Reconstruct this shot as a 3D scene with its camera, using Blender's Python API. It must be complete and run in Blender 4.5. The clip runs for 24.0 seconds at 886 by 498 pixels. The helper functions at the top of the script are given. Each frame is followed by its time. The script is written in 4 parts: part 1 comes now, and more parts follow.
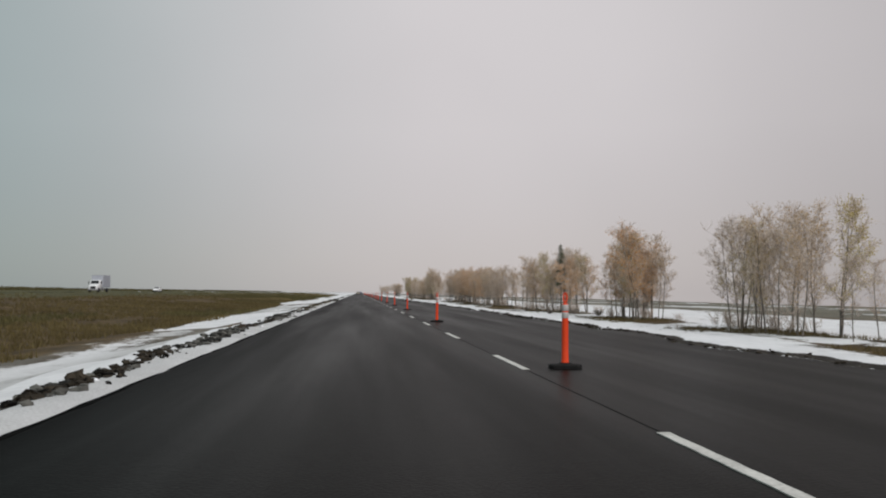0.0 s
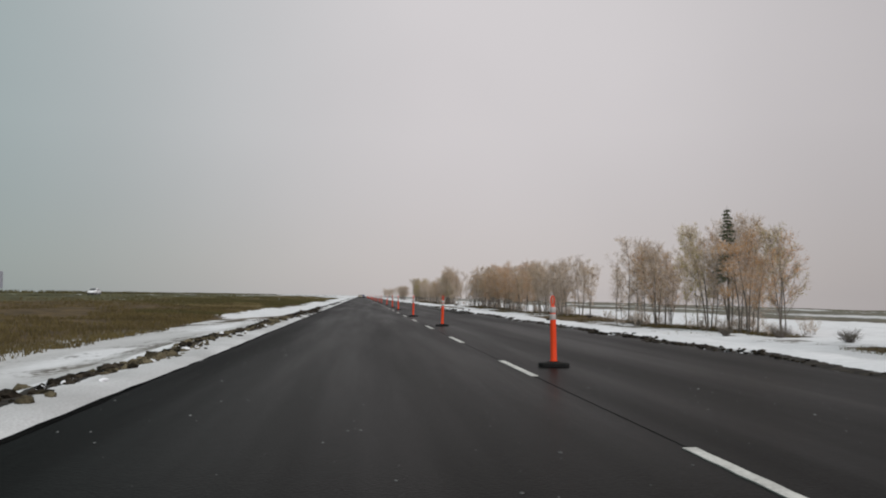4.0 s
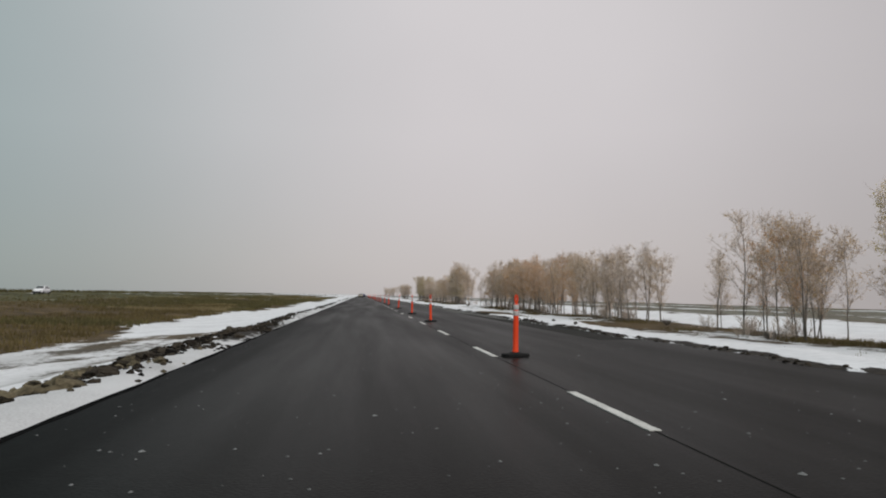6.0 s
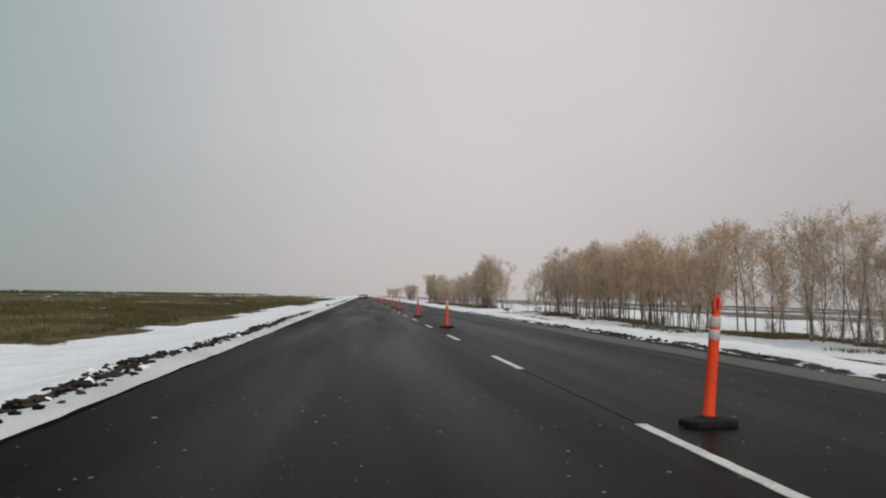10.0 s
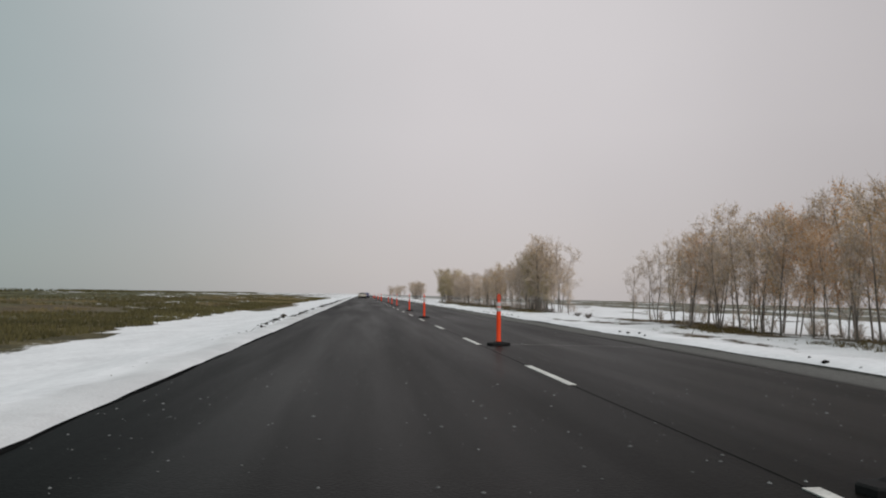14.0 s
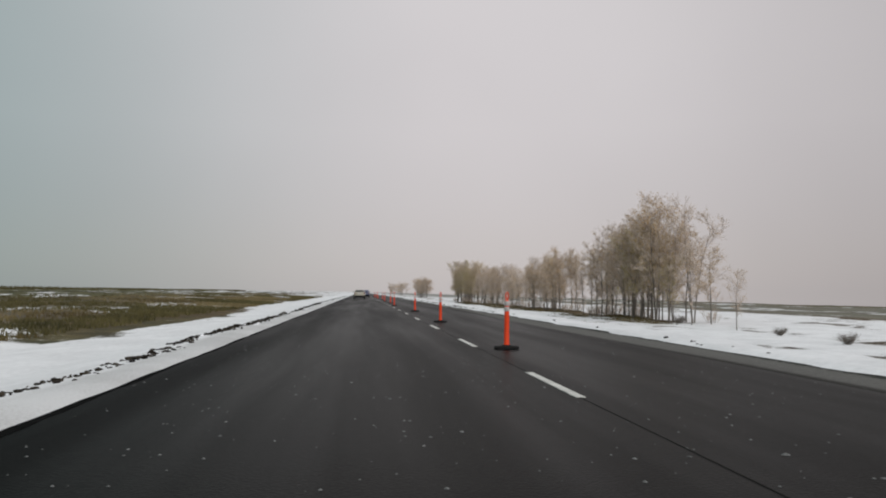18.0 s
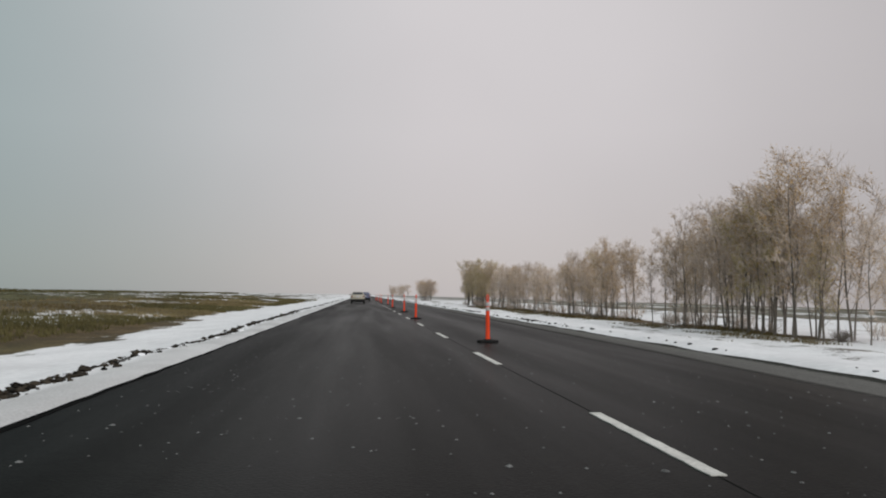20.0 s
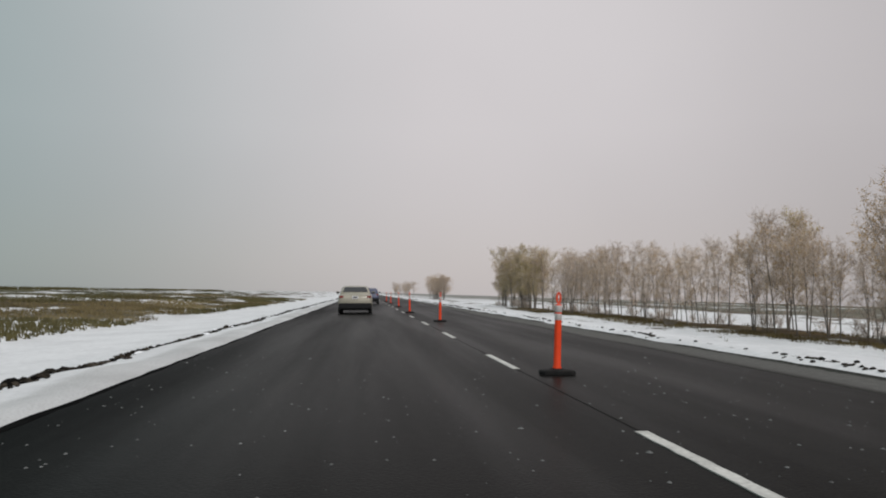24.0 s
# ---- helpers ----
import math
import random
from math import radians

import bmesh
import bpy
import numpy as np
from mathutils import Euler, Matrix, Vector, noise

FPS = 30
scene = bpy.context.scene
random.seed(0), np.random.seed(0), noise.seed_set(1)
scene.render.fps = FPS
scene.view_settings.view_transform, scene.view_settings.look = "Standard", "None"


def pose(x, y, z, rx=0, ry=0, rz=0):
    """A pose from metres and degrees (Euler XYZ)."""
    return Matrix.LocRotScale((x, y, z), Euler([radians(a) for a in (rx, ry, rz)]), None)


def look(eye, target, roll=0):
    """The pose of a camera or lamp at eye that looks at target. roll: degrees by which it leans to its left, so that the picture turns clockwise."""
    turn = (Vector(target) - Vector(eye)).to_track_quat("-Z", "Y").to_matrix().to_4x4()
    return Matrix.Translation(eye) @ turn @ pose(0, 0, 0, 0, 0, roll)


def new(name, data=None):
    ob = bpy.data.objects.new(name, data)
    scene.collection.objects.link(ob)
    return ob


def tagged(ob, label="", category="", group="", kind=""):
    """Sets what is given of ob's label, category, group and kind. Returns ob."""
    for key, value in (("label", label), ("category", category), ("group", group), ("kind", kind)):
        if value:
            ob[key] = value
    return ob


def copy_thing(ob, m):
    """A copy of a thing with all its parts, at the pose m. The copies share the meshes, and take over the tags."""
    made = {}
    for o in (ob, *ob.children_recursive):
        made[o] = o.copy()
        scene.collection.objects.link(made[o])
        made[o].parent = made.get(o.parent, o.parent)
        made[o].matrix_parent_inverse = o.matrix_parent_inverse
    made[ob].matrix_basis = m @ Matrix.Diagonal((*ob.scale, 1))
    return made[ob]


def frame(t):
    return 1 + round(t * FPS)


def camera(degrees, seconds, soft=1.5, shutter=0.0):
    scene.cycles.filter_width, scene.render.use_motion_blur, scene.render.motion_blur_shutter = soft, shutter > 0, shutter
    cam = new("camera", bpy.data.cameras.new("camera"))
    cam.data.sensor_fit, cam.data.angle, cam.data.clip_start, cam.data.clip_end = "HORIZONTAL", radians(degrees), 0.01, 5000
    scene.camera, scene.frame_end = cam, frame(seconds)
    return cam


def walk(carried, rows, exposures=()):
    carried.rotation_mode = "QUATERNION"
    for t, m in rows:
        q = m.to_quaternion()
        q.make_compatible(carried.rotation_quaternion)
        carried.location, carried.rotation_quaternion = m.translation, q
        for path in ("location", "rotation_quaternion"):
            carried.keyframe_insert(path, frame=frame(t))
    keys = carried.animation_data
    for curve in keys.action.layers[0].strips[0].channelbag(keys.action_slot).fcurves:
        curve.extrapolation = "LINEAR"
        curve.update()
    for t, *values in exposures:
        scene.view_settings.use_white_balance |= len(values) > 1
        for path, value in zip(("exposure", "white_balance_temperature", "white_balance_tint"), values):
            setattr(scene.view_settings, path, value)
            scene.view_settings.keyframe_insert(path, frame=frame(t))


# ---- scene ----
cam = camera(53.04, 24.0, soft=2.0)

# seconds, place across, place along, pitch, yaw; the dashed line lies at x = 0
PATH = [
    (0.0, -2.482, -0.00, 2.80, -5.42),
    (0.5, -2.462, 7.75, 2.85, -5.44),
    (1.0, -2.454, 15.92, 2.85, -5.37),
    (1.5, -2.462, 23.78, 2.90, -5.33),
    (2.0, -2.479, 31.36, 3.02, -5.31),
    (2.5, -2.478, 39.15, 3.06, -5.35),
    (4.5, -2.462, 71.74, 2.91, -5.26),
    (5.0, -2.472, 79.81, 2.81, -5.27),
    (5.5, -2.476, 87.84, 2.86, -5.29),
    (6.0, -2.473, 95.76, 2.94, -5.26),
    (6.5, -2.460, 104.15, 2.92, -5.27),
    (7.0, -2.441, 112.16, 2.95, -5.29),
    (7.5, -2.425, 120.21, 2.90, -5.29),
    (8.0, -2.410, 128.70, 2.94, -5.29),
    (8.5, -2.391, 136.68, 2.96, -5.30),
    (9.0, -2.399, 144.67, 3.00, -5.27),
    (9.5, -2.433, 152.75, 2.91, -5.20),
    (10.0, -2.469, 161.33, 3.00, -5.17),
    (10.5, -2.502, 169.54, 2.91, -5.20),
    (12.5, -2.672, 202.37, 2.93, -5.18),
    (13.0, -2.693, 210.54, 2.89, -5.16),
    (13.5, -2.686, 219.09, 2.90, -5.17),
    (14.0, -2.641, 227.03, 2.90, -5.18),
    (14.5, -2.575, 235.28, 2.88, -5.29),
    (15.0, -2.515, 243.39, 2.79, -5.41),
    (15.5, -2.481, 251.84, 2.83, -5.41),
    (16.0, -2.449, 259.86, 2.81, -5.42),
    (16.5, -2.424, 267.69, 2.78, -5.38),
    (17.0, -2.412, 276.03, 2.76, -5.33),
    (17.5, -2.401, 283.84, 2.75, -5.27),
    (19.5, -2.283, 314.87, 2.90, -5.23),
    (20.0, -2.257, 322.62, 2.93, -5.26),
    (20.5, -2.248, 330.93, 2.86, -5.29),
    (21.0, -2.232, 338.80, 2.88, -5.32),
    (21.5, -2.222, 346.66, 2.87, -5.30),
    (22.0, -2.214, 354.50, 2.88, -5.25),
    (22.5, -2.217, 362.99, 2.91, -5.20),
    (23.0, -2.217, 370.91, 2.93, -5.18),
    (23.5, -2.244, 378.95, 2.90, -5.18),
    (24.0, -2.286, 386.93, 2.78, -5.16),
]
EYE_HEIGHT = 1.15
walk(cam, [(t, pose(x, y, EYE_HEIGHT, 90 + pitch, 0, yaw)) for t, x, y, pitch, yaw in PATH], [(0.0, 0.0), (24.0, 0.0)])

# ---- overcast sky and a wide, weak sun behind the cloud ----
SUN_UP, SUN_ROUND = radians(30), radians(160)
world = bpy.data.worlds.new("overcast_sky")
scene.world = world
world.use_nodes = True
wn, wl = world.node_tree.nodes, world.node_tree.links
wn.clear()
w_out = wn.new("ShaderNodeOutputWorld")
w_bg = wn.new("ShaderNodeBackground")
w_co = wn.new("ShaderNodeTexCoord")
w_sep = wn.new("ShaderNodeSeparateXYZ")
wl.new(w_co.outputs["Generated"], w_sep.inputs[0])
w_ramp = wn.new("ShaderNodeValToRGB")
w_ramp.color_ramp.elements[0].position, w_ramp.color_ramp.elements[0].color = 0.0, (0.510, 0.472, 0.480, 1)
w_ramp.color_ramp.elements[1].position, w_ramp.color_ramp.elements[1].color = 1.0, (1.0, 0.98, 1.0, 1)
for at, c in ((0.07, (0.555, 0.512, 0.522, 1)), (0.18, (0.620, 0.580, 0.592, 1)), (0.33, (0.640, 0.606, 0.620, 1))):
    w_ramp.color_ramp.elements.new(at).color = c
wl.new(w_sep.outputs["Z"], w_ramp.inputs[0])
# lens vignetting put into the sky: darker and colder westwards, dimmer eastwards
w_side = wn.new("ShaderNodeMapRange")
w_side.interpolation_type = "SMOOTHSTEP"
w_side.inputs["From Min"].default_value, w_side.inputs["From Max"].default_value = -0.50, 0.12
wl.new(w_sep.outputs["X"], w_side.inputs["Value"])
w_cloud = wn.new("ShaderNodeTexNoise")
w_cloud.inputs["Scale"].default_value, w_cloud.inputs["Detail"].default_value = 2.2, 3.0
wl.new(w_co.outputs["Generated"], w_cloud.inputs["Vector"])
w_east = wn.new("ShaderNodeMapRange")
w_east.interpolation_type = "SMOOTHSTEP"
w_east.inputs["From Min"].default_value, w_east.inputs["From Max"].default_value = 0.15, 0.62
w_east.inputs["To Min"].default_value, w_east.inputs["To Max"].default_value = 1.0, 0.76
wl.new(w_sep.outputs["X"], w_east.inputs["Value"])
w_tint = wn.new("ShaderNodeMix")
w_tint.data_type = "RGBA"
w_tint.inputs["A"].default_value, w_tint.inputs["B"].default_value = (0.46, 0.59, 0.575, 1), (1, 1, 0.985, 1)
wl.new(w_side.outputs[0], w_tint.inputs["Factor"])
w_mul = wn.new("ShaderNodeMix")
w_mul.data_type, w_mul.blend_type = "RGBA", "MULTIPLY"
w_mul.inputs["Factor"].default_value = 1.0
wl.new(w_ramp.outputs[0], w_mul.inputs["A"])
wl.new(w_tint.outputs["Result"], w_mul.inputs["B"])
w_var = wn.new("ShaderNodeMapRange")
w_var.inputs["To Min"].default_value, w_var.inputs["To Max"].default_value = 0.9, 1.1
wl.new(w_cloud.outputs["Fac"], w_var.inputs["Value"])
w_str = wn.new("ShaderNodeMath")
w_str.operation = "MULTIPLY"
wl.new(w_var.outputs[0], w_str.inputs[0])
wl.new(w_east.outputs[0], w_str.inputs[1])
w_sky = wn.new("ShaderNodeTexSky")
w_sky.sky_type, w_sky.sun_disc = "NISHITA", False
w_sky.sun_elevation, w_sky.sun_rotation = SUN_UP, SUN_ROUND
w_mix = wn.new("ShaderNodeMix")
w_mix.data_type = "RGBA"
w_mix.inputs["Factor"].default_value = 0.006
wl.new(w_mul.outputs["Result"], w_mix.inputs["A"])
wl.new(w_sky.outputs[0], w_mix.inputs["B"])
wl.new(w_mix.outputs["Result"], w_bg.inputs["Color"])
wl.new(w_str.outputs[0], w_bg.inputs["Strength"])
wl.new(w_bg.outputs[0], w_out.inputs["Surface"])

sun = new("sun", bpy.data.lights.new("sun", "SUN"))
sun.data.energy, sun.data.angle, sun.data.color = 1.5, radians(35), (1.0, 0.97, 0.95)
sun_from = Vector((math.sin(SUN_ROUND) * math.cos(SUN_UP), math.cos(SUN_ROUND) * math.cos(SUN_UP), math.sin(SUN_UP)))
sun.matrix_world = look(sun_from * 50, (0, 0, 0))


# ---- materials ----
def material(name, colour, rough=0.8, metal=0.0, scale=3.0, spread=0.2, fine=40.0, bump=0.2, bump_at=0.02, by_object=0.0, coat=0.0, by_island=0.0):
    """Plain surface with variation at two scales, a fine relief, and a shift from thing to thing."""
    m = bpy.data.materials.new(name)
    m.use_nodes = True
    nt = m.node_tree
    bsdf = nt.nodes["Principled BSDF"]
    bsdf.inputs["Roughness"].default_value, bsdf.inputs["Metallic"].default_value = rough, metal
    bsdf.inputs["Coat Weight"].default_value = coat
    co = nt.nodes.new("ShaderNodeTexCoord")
    big, small = nt.nodes.new("ShaderNodeTexNoise"), nt.nodes.new("ShaderNodeTexNoise")
    for n, s in ((big, scale), (small, fine)):
        n.inputs["Scale"].default_value, n.inputs["Detail"].default_value = s, 4.0
        nt.links.new(co.outputs["Object"], n.inputs["Vector"])
    mix = nt.nodes.new("ShaderNodeMath")
    mix.operation = "ADD"
    nt.links.new(big.outputs["Fac"], mix.inputs[0])
    nt.links.new(small.outputs["Fac"], mix.inputs[1])
    last = mix.outputs[0]
    if by_object:
        info = nt.nodes.new("ShaderNodeObjectInfo")
        add = nt.nodes.new("ShaderNodeMath")
        add.operation, add.inputs[1].default_value = "MULTIPLY_ADD", by_object
        nt.links.new(info.outputs["Random"], add.inputs[0])
        nt.links.new(last, add.inputs[2])
        last = add.outputs[0]
    if by_island:
        geo = nt.nodes.new("ShaderNodeNewGeometry")
        add = nt.nodes.new("ShaderNodeMath")
        add.operation, add.inputs[1].default_value = "MULTIPLY_ADD", by_island
        nt.links.new(geo.outputs["Random Per Island"], add.inputs[0])
        nt.links.new(last, add.inputs[2])
        last = add.outputs[0]
    ramp = nt.nodes.new("ShaderNodeMapRange")
    ramp.inputs["From Min"].default_value, ramp.inputs["From Max"].default_value = 0.7 + 0.4 * by_island, 1.3 + by_object + by_island * 0.9
    nt.links.new(last, ramp.inputs["Value"])
    tone = nt.nodes.new("ShaderNodeMix")
    tone.data_type = "RGBA"
    tone.inputs["A"].default_value = (*[c * (1 - spread) for c in colour], 1)
    tone.inputs["B"].default_value = (*[min(1, c * (1 + spread)) for c in colour], 1)
    nt.links.new(ramp.outputs[0], tone.inputs["Factor"])
    nt.links.new(tone.outputs["Result"], bsdf.inputs["Base Color"])
    if bump:
        b = nt.nodes.new("ShaderNodeBump")
        b.inputs["Strength"].default_value, b.inputs["Distance"].default_value = bump, bump_at
        nt.links.new(small.outputs["Fac"], b.inputs["Height"])
        nt.links.new(b.outputs[0], bsdf.inputs["Normal"])
    return m


def two_tone(name, low, high, by_object=0.0, rough=0.85, scale=0.5):
    """Leaves and grass: two colours mixed by noise and from thing to thing, a little light passing through."""
    m = bpy.data.materials.new(name)
    m.use_nodes = True
    nt = m.node_tree
    bsdf = nt.nodes["Principled BSDF"]
    bsdf.inputs["Roughness"].default_value = rough
    geo = nt.nodes.new("ShaderNodeNewGeometry")
    info = nt.nodes.new("ShaderNodeObjectInfo")
    n = nt.nodes.new("ShaderNodeTexNoise")
    n.inputs["Scale"].default_value = scale
    nt.links.new(geo.outputs["Position"], n.inputs["Vector"])
    add = nt.nodes.new("ShaderNodeMath")
    add.operation, add.inputs[1].default_value = "MULTIPLY_ADD", 0.4
    nt.links.new(geo.outputs["Random Per Island"], add.inputs[0])
    nt.links.new(n.outputs["Fac"], add.inputs[2])
    add2 = nt.nodes.new("ShaderNodeMath")
    add2.operation, add2.inputs[1].default_value = "MULTIPLY_ADD", by_object
    nt.links.new(info.outputs["Random"], add2.inputs[0])
    nt.links.new(add.outputs[0], add2.inputs[2])
    ramp = nt.nodes.new("ShaderNodeMapRange")
    ramp.inputs["From Min"].default_value, ramp.inputs["From Max"].default_value = 0.35, 1.0 + by_object
    nt.links.new(add2.outputs[0], ramp.inputs["Value"])
    tone = nt.nodes.new("ShaderNodeMix")
    tone.data_type = "RGBA"
    tone.inputs["A"].default_value, tone.inputs["B"].default_value = (*low, 1), (*high, 1)
    nt.links.new(ramp.outputs[0], tone.inputs["Factor"])
    nt.links.new(tone.outputs["Result"], bsdf.inputs["Base Color"])
    thin = nt.nodes.new("ShaderNodeBsdfTranslucent")
    nt.links.new(tone.outputs["Result"], thin.inputs["Color"])
    mixed = nt.nodes.new("ShaderNodeMixShader")
    mixed.inputs[0].default_value = 0.3
    nt.links.new(bsdf.outputs[0], mixed.inputs[1])
    nt.links.new(thin.outputs[0], mixed.inputs[2])
    nt.links.new(mixed.outputs[0], nt.nodes["Material Output"].inputs["Surface"])
    return m


def ground_material():
    """Snow, withered grass and black soil, mixed by the sheet's own cover values and noise."""
    m = bpy.data.materials.new("snowy_ground")
    m.use_nodes = True
    nt = m.node_tree
    N, L = nt.nodes, nt.links
    bsdf = N["Principled BSDF"]
    geo = N.new("ShaderNodeNewGeometry")

    def noise_at(sx, sy, detail=4.0, rough=0.55):
        mp = N.new("ShaderNodeMapping")
        mp.inputs["Scale"].default_value = (sx, sy, 0.3)
        L.new(geo.outputs["Position"], mp.inputs["Vector"])
        n = N.new("ShaderNodeTexNoise")
        n.inputs["Scale"].default_value, n.inputs["Detail"].default_value, n.inputs["Roughness"].default_value = 1.0, detail, rough
        L.new(mp.outputs[0], n.inputs["Vector"])
        return n.outputs["Fac"]

    def attr(name):
        a = N.new("ShaderNodeAttribute")
        a.attribute_name = name
        return a.outputs["Fac"]

    def calc(op, a, b, c=None):
        k = N.new("ShaderNodeMath")
        k.operation = op
        for i, v in enumerate((a, b, c)):
            if v is None:
                continue
            if isinstance(v, (int, float)):
                k.inputs[i].default_value = v
            else:
                L.new(v, k.inputs[i])
        return k.outputs[0]

    def step(v, lo, hi):
        r = N.new("ShaderNodeMapRange")
        r.interpolation_type = "SMOOTHSTEP"
        r.inputs["From Min"].default_value, r.inputs["From Max"].default_value = lo, hi
        L.new(v, r.inputs["Value"])
        return r.outputs[0]

    def mix(f, a, b):
        x = N.new("ShaderNodeMix")
        x.data_type = "RGBA"
        L.new(f, x.inputs["Factor"])
        for s, v in (("A", a), ("B", b)):
            if isinstance(v, tuple):
                x.inputs[s].default_value = (*v, 1)
            else:
                L.new(v, x.inputs[s])
        return x.outputs["Result"]

    streak, patch, grain, speck = noise_at(0.16, 0.035), noise_at(0.5, 0.35), noise_at(5, 5), noise_at(30, 30)
    # grass: brown to olive
    tone = calc("ADD", calc("MULTIPLY_ADD", patch, 0.8, calc("MULTIPLY", grain, 0.5)), calc("MULTIPLY", calc("SUBTRACT", speck, 0.5), 0.5))
    brown = mix(step(tone, 0.45, 0.95), (0.036, 0.024, 0.010), (0.140, 0.092, 0.038))
    olive = mix(step(tone, 0.45, 0.95), (0.030, 0.032, 0.012), (0.125, 0.115, 0.048))
    grass = mix(step(calc("ADD", attr("green"), calc("MULTIPLY", calc("SUBTRACT", streak, 0.5), 1.2)), 0.25, 0.75), brown, olive)
    snow = mix(step(calc("MULTIPLY_ADD", patch, 0.6, calc("MULTIPLY", grain, 0.5)), 0.3, 0.75), (0.575, 0.58, 0.592), (0.755, 0.762, 0.778))
    grimy = mix(step(calc("MULTIPLY_ADD", patch, 0.5, calc("MULTIPLY", speck, 0.5)), 0.35, 0.65), (0.40, 0.40, 0.40), (0.60, 0.605, 0.61))
    snow = mix(attr("grime"), snow, grimy)
    cover = calc("ADD", attr("snow"), calc("MULTIPLY", calc("SUBTRACT", streak, 0.5), 2.2))
    cover = calc("ADD", cover, calc("MULTIPLY", calc("SUBTRACT", patch, 0.5), 0.9))
    cover = calc("ADD", cover, calc("MULTIPLY", calc("SUBTRACT", grain, 0.5), 0.5))
    col = mix(step(cover, -0.06, 0.1), grass, snow)
    # grey of thin snow and slush, and of haze painted over the far fields
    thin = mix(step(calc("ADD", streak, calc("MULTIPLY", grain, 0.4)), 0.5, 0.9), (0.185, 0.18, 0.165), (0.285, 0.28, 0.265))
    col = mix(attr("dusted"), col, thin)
    soil = mix(step(grain, 0.35, 0.7), (0.011, 0.010, 0.0085), (0.048, 0.039, 0.030))
    dirt = calc("ADD", attr("soil"), calc("MULTIPLY", calc("SUBTRACT", noise_at(2.6, 1.3, 5.0, 0.65), 0.5), 2.0))
    dirt = calc("ADD", dirt, calc("MULTIPLY", calc("SUBTRACT", speck, 0.5), 0.7))
    col = mix(step(dirt, -0.05, 0.12), col, soil)
    L.new(col, bsdf.inputs["Base Color"])
    bsdf.inputs["Roughness"].default_value = 0.9
    bsdf.inputs["Specular IOR Level"].default_value = 0.2
    b = N.new("ShaderNodeBump")
    b.inputs["Strength"].default_value, b.inputs["Distance"].default_value = 0.6, 0.05
    L.new(calc("MULTIPLY_ADD", speck, 0.3, grain), b.inputs["Height"])
    L.new(b.outputs[0], bsdf.inputs["Normal"])
    return m


